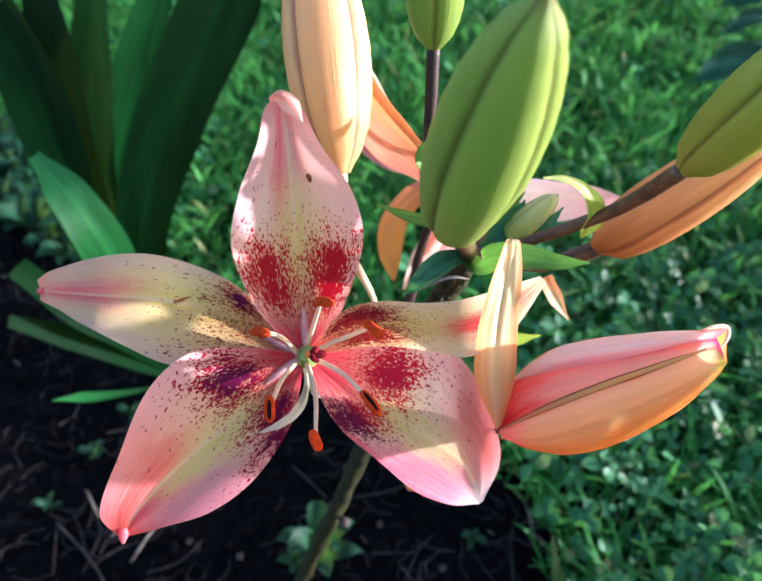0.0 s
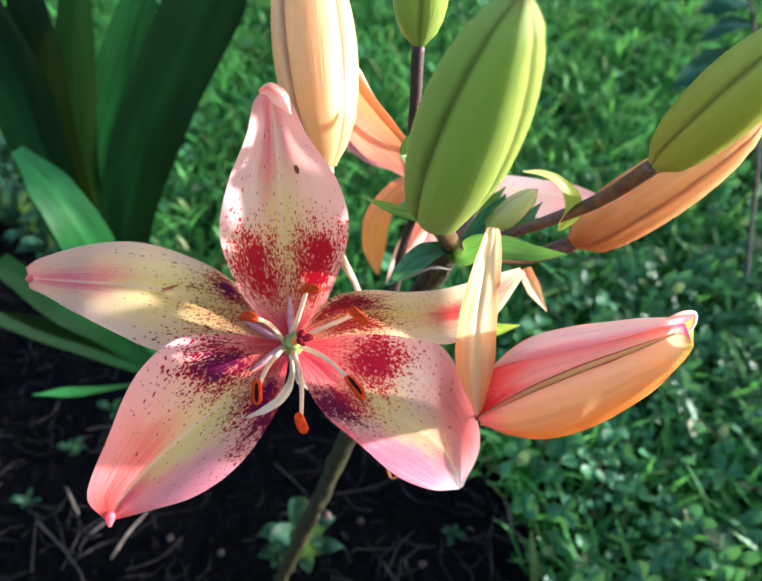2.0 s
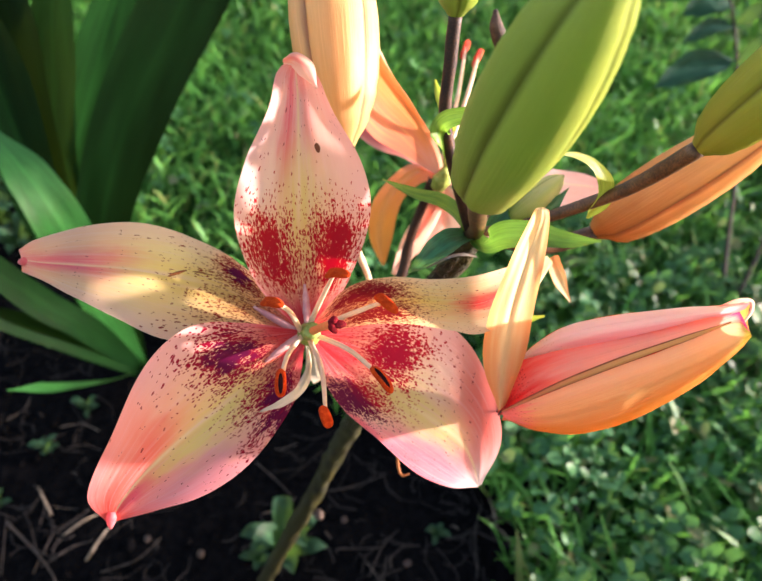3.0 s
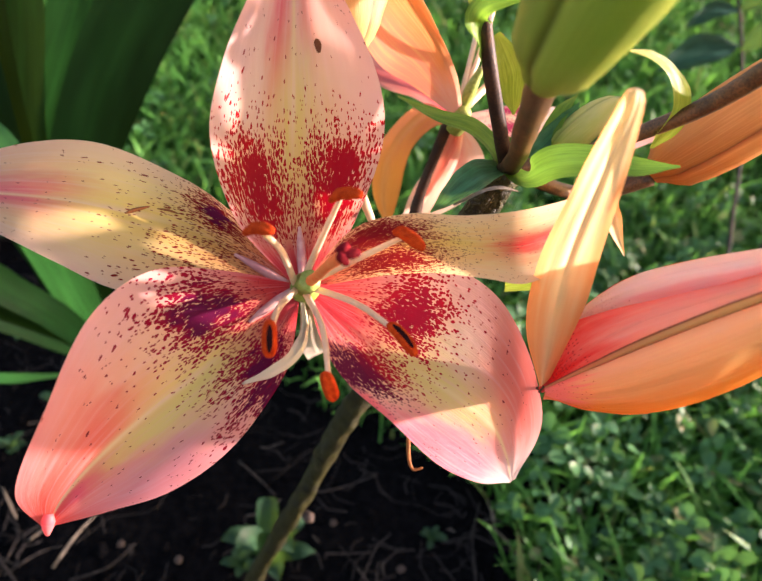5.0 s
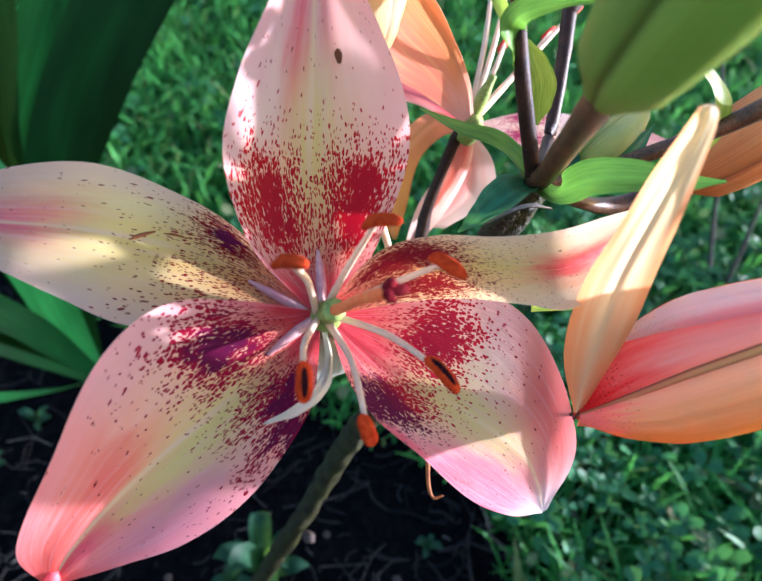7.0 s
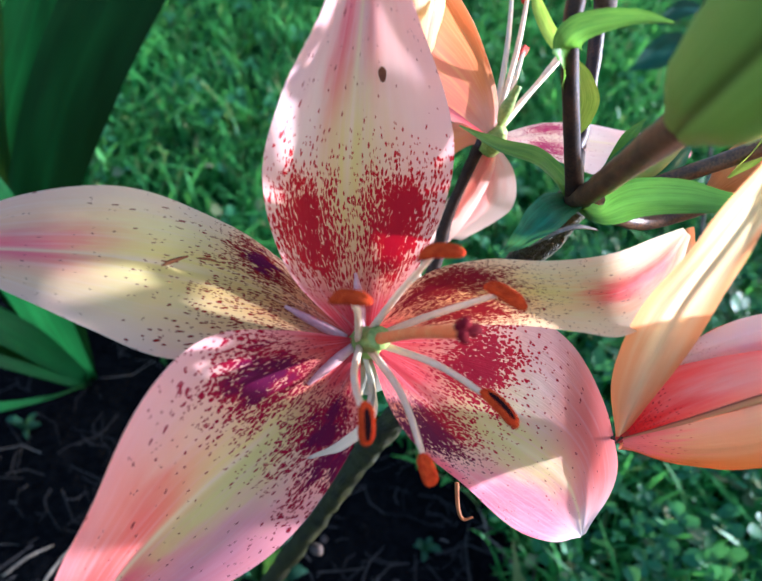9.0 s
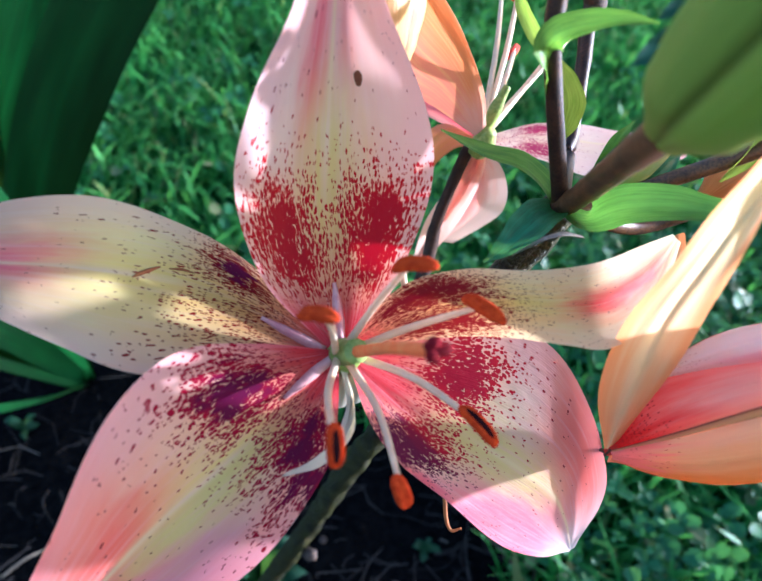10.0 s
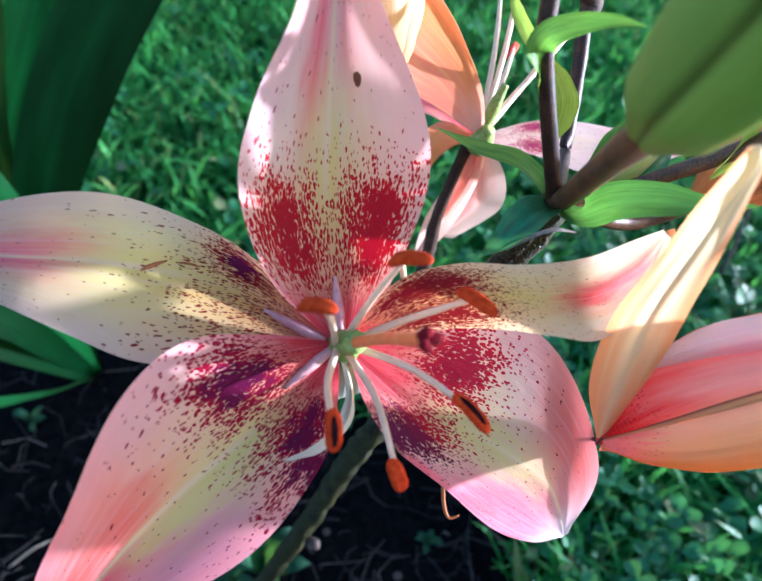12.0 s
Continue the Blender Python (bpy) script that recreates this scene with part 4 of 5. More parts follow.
stamen((-0.0223, 0.1321, 0.5198), (-0.0132, 0.1286, 0.5298), (-0.0026, 0.1205, 0.5449), (0.46, -0.72, 0.18), (0, -0.5, 1), 0.0104)
stamen((-0.0223, 0.1310, 0.5187), (-0.0116, 0.1202, 0.5243), (-0.0029, 0.1065, 0.5291), (0.50, -0.68, -0.14), (0.2, -0.4, 0.9), 0.0098, hollow=True)
stamen((-0.0239, 0.1302, 0.5177), (-0.0196, 0.1146, 0.5223), (-0.0179, 0.0959, 0.5256), (0.35, -0.55, -0.75), (0.1, -0.7, 0.7), 0.0066)
stamen((-0.0261, 0.1307, 0.5181), (-0.0293, 0.1157, 0.5268), (-0.0295, 0.0985, 0.5370), (0.02, -0.75, -0.70), (0.1, -0.7, 0.7), hollow=True)
tube("style", [OVARY, (-0.0214, 0.1247, 0.5281), (-0.0191, 0.1153, 0.5401), (-0.0160, 0.1020, 0.5555)], [0.0015, 0.0012, 0.0011, 0.0012], MAT_STYLE, flower, "orange style")
bm = bmesh.new()
for k in range(3):
    a = k * 2.094
    bmesh.ops.create_icosphere(bm, subdivisions=3, radius=0.0013, matrix=Matrix.Translation(Vector((-0.0160, 0.1018, 0.5558)) + Vector((math.cos(a), 0.7 * math.sin(a), 0.7 * math.sin(a))) * 0.0010) @ Matrix.Rotation(a, 4, "Y") @ Matrix.Diagonal((1.25, 0.8, 0.8, 1)))
for v in bm.verts:
    v.co += v.normal * 0.0003 * noise.noise(v.co * 900)
part("stigma", bm, MAT_STIGMA, flower, "three-lobed maroon stigma")
for seed, line in ((2.0, [(-0.0281, 0.1354, 0.5155), (-0.0350, 0.1390, 0.5171), (-0.0423, 0.1427, 0.5188)]), (3.0, [(-0.0269, 0.1327, 0.5157), (-0.0321, 0.1287, 0.5141), (-0.0373, 0.1254, 0.5117)]), (1.0, [(-0.0249, 0.1373, 0.5162), (-0.0254, 0.1423, 0.5198), (-0.0262, 0.1476, 0.5237)])):
    tube("nectary", [on_face(seed, p, 0.0001) for p in line], [0.0010, 0.0013, 0.0011, 0.0004], MAT_MAUVE, flower, "mauve nectary ridge", 12, 8)

# the half-open flower
PINK_BASE = (0.0390, 0.1193, 0.4942)
half = own(tube("half_open_flower", [PINK_BASE, (0.0461, 0.1178, 0.5055), (0.0595, 0.1130, 0.5245), (0.0714, 0.1057, 0.5452), (0.0791, 0.0989, 0.5603)], [0.0010, 0.0022, 0.0040, 0.0040, 0.0014], MAT_THROAT, lily,
                "half-open pink and peach lily flower", 20, 12))
SEAM = [(0.0391, 0.1185, 0.4956), (0.0435, 0.1112, 0.5128), (0.0494, 0.1054, 0.5281), (0.0582, 0.1008, 0.5433), (0.0679, 0.0978, 0.5553), (0.0755, 0.0952, 0.5655), (0.0773, 0.0919, 0.5666)]
CREST = [(0.0417, 0.1238, 0.5175), (0.0467, 0.1242, 0.5262), (0.0525, 0.1237, 0.5326), (0.0612, 0.1197, 0.5413), (0.0722, 0.1118, 0.5528), (0.0778, 0.1027, 0.5640), (0.0800, 0.0990, 0.5691)]
KEEL = [(0.0400, 0.1178, 0.4935), (0.0484, 0.1093, 0.4985), (0.0578, 0.1019, 0.5088), (0.0673, 0.0972, 0.5235), (0.0752, 0.0943, 0.5425), (0.0770, 0.0913, 0.5582), (0.0775, 0.0907, 0.5662)]
tepal("lower_tepal", [(0.0393, 0.1177, 0.4955), (0.0448, 0.1070, 0.5100), (0.0508, 0.1001, 0.5235), (0.0592, 0.0949, 0.5389), (0.0682, 0.0924, 0.5528), (0.0733, 0.0903, 0.5632), (0.0770, 0.0908, 0.5668)],
      SEAM, KEEL, MAT_BAND_LOW, half, "peach-orange outer tepal", seed=21.0, groove=0.0003)
tepal("middle_tepal", [(0.0393, 0.1188, 0.4956), (0.0440, 0.1164, 0.5117), (0.0508, 0.1127, 0.5263), (0.0584, 0.1075, 0.5395), (0.0675, 0.1018, 0.5530), (0.0751, 0.0973, 0.5640), (0.0774, 0.0965, 0.5670)],
      [(0.0392, 0.1192, 0.4956), (0.0414, 0.1242, 0.5143), (0.0496, 0.1204, 0.5261), (0.0578, 0.1139, 0.5373), (0.0673, 0.1069, 0.5503), (0.0745, 0.1009, 0.5612), (0.0773, 0.0974, 0.5669)], SEAM, MAT_BAND_MID, half, "deep pink tepal with a red base", seed=22.0, groove=0.0003)
tepal("upper_tepal", [(0.0415, 0.1222, 0.5187), (0.0466, 0.1195, 0.5293), (0.0537, 0.1162, 0.5386), (0.0629, 0.1113, 0.5479), (0.0711, 0.1047, 0.5584), (0.0757, 0.0994, 0.5662), (0.0790, 0.0981, 0.5687)],
      CREST, [(0.0417, 0.1231, 0.5168), (0.0490, 0.1185, 0.5270), (0.0574, 0.1127, 0.5379), (0.0667, 0.1057, 0.5512), (0.0739, 0.1001, 0.5618), (0.0763, 0.0978, 0.5660), (0.0781, 0.0974, 0.5680)], MAT_BAND_TOP, half, "pale pink tepal with a rolled rim, paler for painted light", seed=23.0, groove=0.0003)
tepal("rear_tepal", [(0.0407, 0.1200, 0.4937), (0.0519, 0.1238, 0.4992), (0.0617, 0.1215, 0.5119), (0.0726, 0.1170, 0.5254), (0.0797, 0.1097, 0.5414), (0.0819, 0.1021, 0.5566), (0.0811, 0.0982, 0.5640)],
      CREST, KEEL, MAT_PEACH, half, "peach tepal on the far side", seed=24.0, groove=0.0003)
tepal("curled_tepal", [PINK_BASE, (0.0351, 0.1188, 0.5169), (0.0325, 0.1185, 0.5405), (0.0309, 0.1149, 0.5638), (0.0305, 0.1130, 0.5789), (0.0304, 0.1141, 0.5829)],
      [(0.0385, 0.1198, 0.4947), (0.0303, 0.1219, 0.5153), (0.0275, 0.1219, 0.5365), (0.0276, 0.1179, 0.5609), (0.0289, 0.1157, 0.5773), (0.0292, 0.1147, 0.5820)],
      [(0.0401, 0.1197, 0.4948), (0.0398, 0.1172, 0.5263), (0.0369, 0.1152, 0.5483), (0.0350, 0.1142, 0.5663), (0.0333, 0.1140, 0.5781), (0.0324, 0.1146, 0.5819)],
      MAT_CURL, half, "cream tepal curled upward, seen from behind", seed=8.0, groove=0.0006)

strap("seam_band", [(0.0392, 0.1181, 0.4966), (0.0430, 0.1106, 0.5144), (0.0488, 0.1049, 0.5302), (0.0575, 0.1002, 0.5453), (0.0670, 0.0971, 0.5571), (0.0743, 0.0946, 0.5666)],
      [0.0004, 0.0008, 0.0011, 0.0011, 0.0008, 0.0002], VIEW, MAT_SEAM, half, "brown ribbed seam", -0.6, 28, 8)
strap("dry_tip", [(0.0762, 0.1029, 0.5627), (0.0775, 0.1004, 0.5674), (0.0790, 0.0983, 0.5697), (0.0789, 0.0964, 0.5684), (0.0771, 0.0945, 0.5657)],
      [0.0004, 0.0006, 0.0006, 0.0005, 0.0002], VIEW, MAT_BACK, half, "pale dry hooked tip", 0.6, 20, 6)
tube("base_scar", [(0.0385, 0.1188, 0.4937), (0.0390, 0.1186, 0.4964)], [0.0004, 0.0003], MAT_PEDICEL, half, "dark scar at the base", 4, 8)

# buds and their stalks
green = own(bud("green_bud", (0.0167, 0.1200, 0.5805), (0.0234, 0.0936, 0.6456), 0.0108, MAT_BUD, MAT_BUD, lily, "plump closed green bud", -2.338, (0.34, 0.74, 0.86, 0.95, 1.0, 0.99, 0.95, 0.86, 0.72, 0.50, 0.08), seams=(-25, 72, 205)))
small = own(bud("small_green_bud", (0.0141, 0.1687, 0.6039), (0.0130, 0.1671, 0.6421), 0.0076, MAT_BUD, MAT_BUD, lily, "small closed green bud", -2.022, (0.30, 0.66, 0.84, 0.93, 0.98, 1.0, 0.97, 0.90, 0.76, 0.52, 0.08), seams=(6, 122, 240)))
olive = own(bud("olive_bud", (0.0810, 0.1447, 0.5811), (0.0995, 0.1335, 0.6280), 0.0092, MAT_BUD_OLIVE, MAT_BUD, lily, "closed olive-green bud", -2.19, (0.30, 0.68, 0.84, 0.93, 0.98, 1.0, 0.97, 0.90, 0.76, 0.52, 0.08), seams=(-14, 105, 225)))
orange = own(bud("orange_bud", (0.0783, 0.1771, 0.5253), (0.1230, 0.1693, 0.5823), 0.0112, MAT_ORANGE, MAT_ORANGE, lily, "slim orange bud about to open", -1.92, seams=(38, 150, 268)))
cream = own(bud("cream_bud", (-0.0136, 0.1837, 0.5527), (-0.0226, 0.2352, 0.6152), 0.0140, MAT_CREAM, MAT_CREAM, lily, "cream-orange bud close to opening", -1.779, (0.22, 0.58, 0.80, 0.92, 0.98, 1.0, 0.97, 0.90, 0.76, 0.52, 0.08), seams=(-46, 50, 182)))
JV = Vector(JOINT)


def stalk(points, r0, r1, label="brown flower stalk", material=None):
    return own(tube("flower_stalk", points, [r0, r0 * 0.9, r1 * 0.9, r1], material or MAT_STEM, lily, label, 24, 10, 0.10))


stalk([JOINT, (0.0285, 0.1560, 0.5422), (0.0229, 0.1389, 0.5611), (0.0167, 0.1192, 0.5825)], 0.0029, 0.0031, "reddish-brown bud stalk", MAT_PEDICEL)
stalk([JOINT, (0.0221, 0.1614, 0.5522), (0.0146, 0.1626, 0.5750), (0.0140, 0.1655, 0.5900), (0.0141, 0.1690, 0.6040)], 0.0021, 0.0020)
stalk([JOINT, (0.0464, 0.1634, 0.5387), (0.0712, 0.1566, 0.5581), (0.0815, 0.1455, 0.5805)], 0.0019, 0.0025, "reddish-brown bud stalk", MAT_PEDICEL)
stalk([JOINT, (0.0579, 0.1748, 0.5184), (0.0787, 0.1772, 0.5240)], 0.0024, 0.0032, "reddish-brown bud stalk", MAT_PEDICEL)
stalk([(0.006, 0.178, 0.43), (-0.0017, 0.1777, 0.4921), (-0.0121, 0.1802, 0.5222), (-0.0136, 0.1843, 0.5519)], 0.0011, 0.0022, "thin pale flower stalk", MAT_FILAMENT)
stalk([JOINT, (0.0073, 0.1637, 0.4888), (-0.0154, 0.1527, 0.4900), (-0.0241, 0.1403, 0.5066)], 0.0030, 0.0048, "green-brown stalk of the open flower", MAT_STEM_GREEN)
stalk([(0.007, 0.177, 0.440), (0.0230, 0.1590, 0.4570), (0.0350, 0.1370, 0.4770), PINK_BASE], 0.0024, 0.0005, "reddish-brown bud stalk", MAT_PEDICEL)

# bracts and leaves round the joint
def bract(rib, widths, facing, material=MAT_LEAF, label="glossy green bract", cup=0.35, twist=0.0):
    return own(strap("leaf", rib, widths, facing, material, lily, label, cup, 24, 8, twist))


bract([JOINT, (0.0247, 0.1666, 0.5387), (0.0185, 0.1689, 0.5425), (0.0089, 0.1702, 0.5446), (-0.0016, 0.1711, 0.5492)], [0.0024, 0.0028, 0.0030, 0.0022, 0.0003], (0, -0.3, 1), MAT_LEAF_FRESH, cup=0.5)
bract([JOINT, (0.0313, 0.1548, 0.5370), (0.0361, 0.1500, 0.5445), (0.0441, 0.1461, 0.5481), (0.0529, 0.1425, 0.5493), (0.0611, 0.1392, 0.5522)], [0.0026, 0.0036, 0.0048, 0.0042, 0.0026, 0.0003], (0.1, -0.6, 1), cup=0.35)
bract([JOINT, (0.0216, 0.1557, 0.5378), (0.0161, 0.1507, 0.5374), (0.0110, 0.1470, 0.5355), (0.0072, 0.1478, 0.5300)], [0.0030, 0.0046, 0.0044, 0.0026, 0.0003], (-0.5, -0.5, 1), MAT_LEAF_BLUE, "dark blue-green bract", 0.5)
bract([(0.0121, 0.1455, 0.5343), (0.0160, 0.1465, 0.5360), (0.0196, 0.1466, 0.5382), (0.0235, 0.1467, 0.5390), (0.0279, 0.1466, 0.5383)], [0.0003, 0.0005, 0.0006, 0.0009, 0.0005], (0, -0.5, 1), MAT_DRY, "pale dry curled edge of a bract", 0.6, 0.8)
bract([(0.0347, 0.1658, 0.5343), (0.0406, 0.1694, 0.5391), (0.0460, 0.1730, 0.5438), (0.0485, 0.1753, 0.5479)], [0.0018, 0.0036, 0.0028, 0.0003], (0.3, -0.8, 0.8), MAT_LEAF_BLUE, "dark blue-green bract")
own(strap("leaf", [(0.0465, 0.1535, 0.5722), (0.0530, 0.1552, 0.5706), (0.0598, 0.1565, 0.5664), (0.0648, 0.1566, 0.5596), (0.0662, 0.1580, 0.5515), (0.0650, 0.1605, 0.5437)],
          [0.0003, 0.0010, 0.0016, 0.0032, 0.0039, 0.0006], (0.2, -0.75, 0.6), MAT_LEAF_LIME, lily, "curled lime-green bract on a stalk", 0.3, 40, 8))
bract([(0.0170, 0.1615, 0.5640), (0.0156, 0.1605, 0.5685), (0.0129, 0.1592, 0.5741), (0.0140, 0.1588, 0.5778), (0.0188, 0.1580, 0.5802), (0.0242, 0.1560, 0.5820), (0.0299, 0.1540, 0.5823)], [0.0010, 0.0022, 0.0030, 0.0032, 0.0027, 0.0017, 0.0003], (-0.2, -0.5, 1.0), MAT_LEAF_FRESH, "arching green bract", 0.5)
bract([(0.0217, 0.1744, 0.5655), (0.0250, 0.1735, 0.5610), (0.0280, 0.1735, 0.5555), (0.0304, 0.1770, 0.5480), (0.0335, 0.1820, 0.5396)], [0.0010, 0.0028, 0.0036, 0.0030, 0.0003], (-0.3, -1, 0.3), MAT_LEAF_LIME, "lime-green hanging bract")
bract([(0.0200, 0.1748, 0.5656), (0.0180, 0.1807, 0.5682), (0.0156, 0.1848, 0.5717), (0.0142, 0.1888, 0.5753)], [0.0010, 0.0017, 0.0015, 0.0003], (-0.5, -1, 0.3), MAT_LEAF_LIME, "narrow lime-green bract")
bract([(0.0324, 0.1490, 0.5044), (0.0431, 0.1446, 0.5108), (0.0533, 0.1416, 0.5173)], [0.0025, 0.0030, 0.0003], (0, -0.6, 1), MAT_LEAF_LIME, "yellow-green bract")
bract([(0.0532, 0.1508, 0.5344), (0.0574, 0.1507, 0.5267), (0.0651, 0.1507, 0.5146)], [0.0026, 0.0028, 0.0003], (0.4, -0.8, 0.4), MAT_CURL, "dry curled tip of a tepal", 0.6)
tiny = own(bud("tiny_bud", (0.0430, 0.1690, 0.5350), (0.0592, 0.1752, 0.5502), 0.0050, MAT_BUD_LIME, MAT_BUD_LIME, lily, "tiny unopened lime-green bud", 0.5))
bract([(0.0394, 0.1686, 0.5348), (0.0409, 0.1706, 0.5398), (0.0437, 0.1742, 0.5450), (0.0490, 0.1787, 0.5487)], [0.0012, 0.0026, 0.0020, 0.0002], (-0.2, -0.8, 0.6), MAT_LEAF_FRESH)
bract([(0.0440, 0.1660, 0.5335), (0.0499, 0.1662, 0.5378), (0.0550, 0.1680, 0.5420), (0.0615, 0.1735, 0.5462)], [0.0014, 0.0030, 0.0026, 0.0002], (0.2, -0.8, 0.6), MAT_LEAF_BLUE, "dark blue-green bract")
own(tube("dry_tendril", [(0.0095, 0.1335, 0.4499), (0.0098, 0.1282, 0.4446), (0.0113, 0.1255, 0.4422), (0.0143, 0.1257, 0.4429)], [0.0007, 0.0006, 0.0005, 0.0003], MAT_SCRATCH, lily, "thin dry hooked tendril"))

# the flower behind
BACK = (0.0279, 0.2223, 0.5140)
rear = own(tube("rear_flower", [(0.0268, 0.2238, 0.5097), BACK, (0.0290, 0.2215, 0.5190)], [0.0034, 0.0040, 0.0022], MAT_OVARY, lily, "older salmon lily flower seen from behind"))
tepal("tepal", [(0.0278, 0.2240, 0.5156), (0.0213, 0.2165, 0.5333), (0.0105, 0.2110, 0.5508), (0.0015, 0.2120, 0.5614), (-0.0064, 0.2170, 0.5690), (-0.0129, 0.2270, 0.5761)],
      [(0.0264, 0.2235, 0.5147), (0.0185, 0.2225, 0.5204), (0.0082, 0.2220, 0.5272), (-0.0038, 0.2250, 0.5329), (-0.0114, 0.2280, 0.5480), (-0.0133, 0.2275, 0.5758)],
      [(0.0290, 0.2250, 0.5168), (0.0232, 0.2185, 0.5320), (0.0125, 0.2120, 0.5500), (0.0042, 0.2120, 0.5605), (-0.0028, 0.2170, 0.5725), (-0.0124, 0.2275, 0.5780)], MAT_BAND_REAR, rear, "salmon tepal with pale rims", seed=11.0, n=28, m=14)
tepal("tepal", [BACK, (0.0157, 0.2396, 0.5162), (0.0006, 0.2483, 0.5166), (-0.0128, 0.2543, 0.5215)],
      [(0.0263, 0.2221, 0.5136), (0.0156, 0.2450, 0.5217), (0.0006, 0.2555, 0.5224), (-0.0132, 0.2548, 0.5219)],
      [(0.0275, 0.2211, 0.5128), (0.0136, 0.2371, 0.5135), (-0.0005, 0.2447, 0.5143), (-0.0123, 0.2527, 0.5199)], MAT_FAR, rear, "pink tepal", seed=12.0, n=24, m=12)
tepal("tepal", [BACK, (0.0174, 0.2285, 0.5137), (0.0061, 0.2254, 0.5010), (0.0030, 0.2223, 0.4835), (0.0058, 0.2182, 0.4681)],
      [(0.0263, 0.2232, 0.5148), (0.0143, 0.2322, 0.5143), (0.0003, 0.2272, 0.4995), (-0.0011, 0.2217, 0.4825), (0.0053, 0.2182, 0.4681)],
      [(0.0280, 0.2214, 0.5131), (0.0198, 0.2263, 0.5088), (0.0122, 0.2252, 0.4985), (0.0093, 0.2205, 0.4822), (0.0067, 0.2181, 0.4682)], MAT_PEACH, rear, "orange tepal rolled back", seed=13.0, n=24, m=12)
tepal("tepal", [BACK, (0.0271, 0.2247, 0.4993), (0.0196, 0.2231, 0.4800), (0.0112, 0.2179, 0.4626)],
      [(0.0263, 0.2221, 0.5136), (0.0218, 0.2257, 0.4970), (0.0141, 0.2249, 0.4784), (0.0100, 0.2179, 0.4626)],
      [(0.0292, 0.2211, 0.5129), (0.0304, 0.2230, 0.4979), (0.0241, 0.2206, 0.4793), (0.0126, 0.2175, 0.4623)], MAT_BACK, rear, "salmon tepal rolled back", seed=14.0, n=24, m=12)
tepal("tepal", [(0.0260, 0.2252, 0.5115), (0.0304, 0.2244, 0.4974), (0.0292, 0.2246, 0.4832), (0.0198, 0.2250, 0.4689)],
      [(0.0231, 0.2244, 0.5101), (0.0225, 0.2273, 0.4930), (0.0196, 0.2282, 0.4791), (0.0167, 0.2255, 0.4672)],
      [(0.0289, 0.2254, 0.5124), (0.0401, 0.2261, 0.4984), (0.0412, 0.2233, 0.4844), (0.0261, 0.2239, 0.4691)], MAT_BACK, rear, "pale pink tepal", seed=15.0, n=24, m=12)
tepal("tepal", [BACK, (0.0475, 0.2272, 0.5135), (0.0703, 0.2292, 0.5103), (0.0910, 0.2294, 0.5080), (0.1072, 0.2296, 0.5067)],
      [(0.0275, 0.2235, 0.5152), (0.0491, 0.2332, 0.5154), (0.0725, 0.2368, 0.5124), (0.0931, 0.2355, 0.5101), (0.1072, 0.2304, 0.5075)],
      [(0.0292, 0.2208, 0.5126), (0.0475, 0.2222, 0.5084), (0.0698, 0.2192, 0.5030), (0.0904, 0.2224, 0.5037), (0.1068, 0.2289, 0.5059)], MAT_FAR_SPOTTED, rear, "pale pink tepal with purple specks", seed=16.0, n=24, m=12)
for foot, top in (((0.0273, 0.2252, 0.5189), (0.0395, 0.2740, 0.5480)), ((0.0280, 0.2251, 0.5189), (0.0448, 0.2701, 0.5462)), ((0.0283, 0.2268, 0.5179), (0.0471, 0.2656, 0.5260)), ((0.0287, 0.2242, 0.5182), (0.0701, 0.2643, 0.5402)), ((0.0290, 0.2233, 0.5174), (0.0643, 0.2668, 0.5307))):
    a, b = Vector(foot), Vector(top)
    tube("filament", [a, a.lerp(b, 0.5) + Vector((0.001, 0, 0.001)), b], [0.0010, 0.0010, 0.0007], MAT_FILAMENT, rear, "", 10, 8)
    anther("anther", b, (b - a).normalized() + Vector((0.15, 0, 0)), 0.0105, 0.0014, rear, (0, -0.7, 0.7), MAT_RED)
tube("style", [(0.0283, 0.2243, 0.5168), (0.0303, 0.2255, 0.5241), (0.0333, 0.2279, 0.5313)], [0.0012, 0.0022, 0.0012], MAT_OVARY, rear, "pale green pistil")
stalk([(0.0248, 0.2250, 0.5125), (0.0219, 0.2249, 0.4990), (0.0173, 0.2213, 0.4803), (0.0146, 0.2148, 0.4648), (0.002, 0.190, 0.42)], 0.0022, 0.0028, "dark stalk of the rear flower")
stalk([JOINT, (0.0441, 0.1955, 0.5272), (0.0491, 0.2126, 0.5409), (0.0517, 0.2259, 0.5545)], 0.0022, 0.0024, "dark purple stalk of a spent flower")
own(tube("spent_ovary", [(0.0517, 0.2254, 0.5540), (0.0528, 0.2283, 0.5599), (0.0398, 0.2213, 0.5766), (0.0375, 0.2236, 0.5845)], [0.0024, 0.0034, 0.0036, 0.0026, 0.0008], MAT_PEBBLE, lily, "withered brown ovary of a spent flower"))


# ---- the iris clump ----
iris = tagged(new("iris_plant"), "clump of broad dark green sword-shaped leaves rooted in soil", "iris")
iris.location = (-0.2581, 0.5201, 0.0000)
iris_at = Vector(iris.location)
ROOT = (-0.2588, 0.5178, 0.0000)


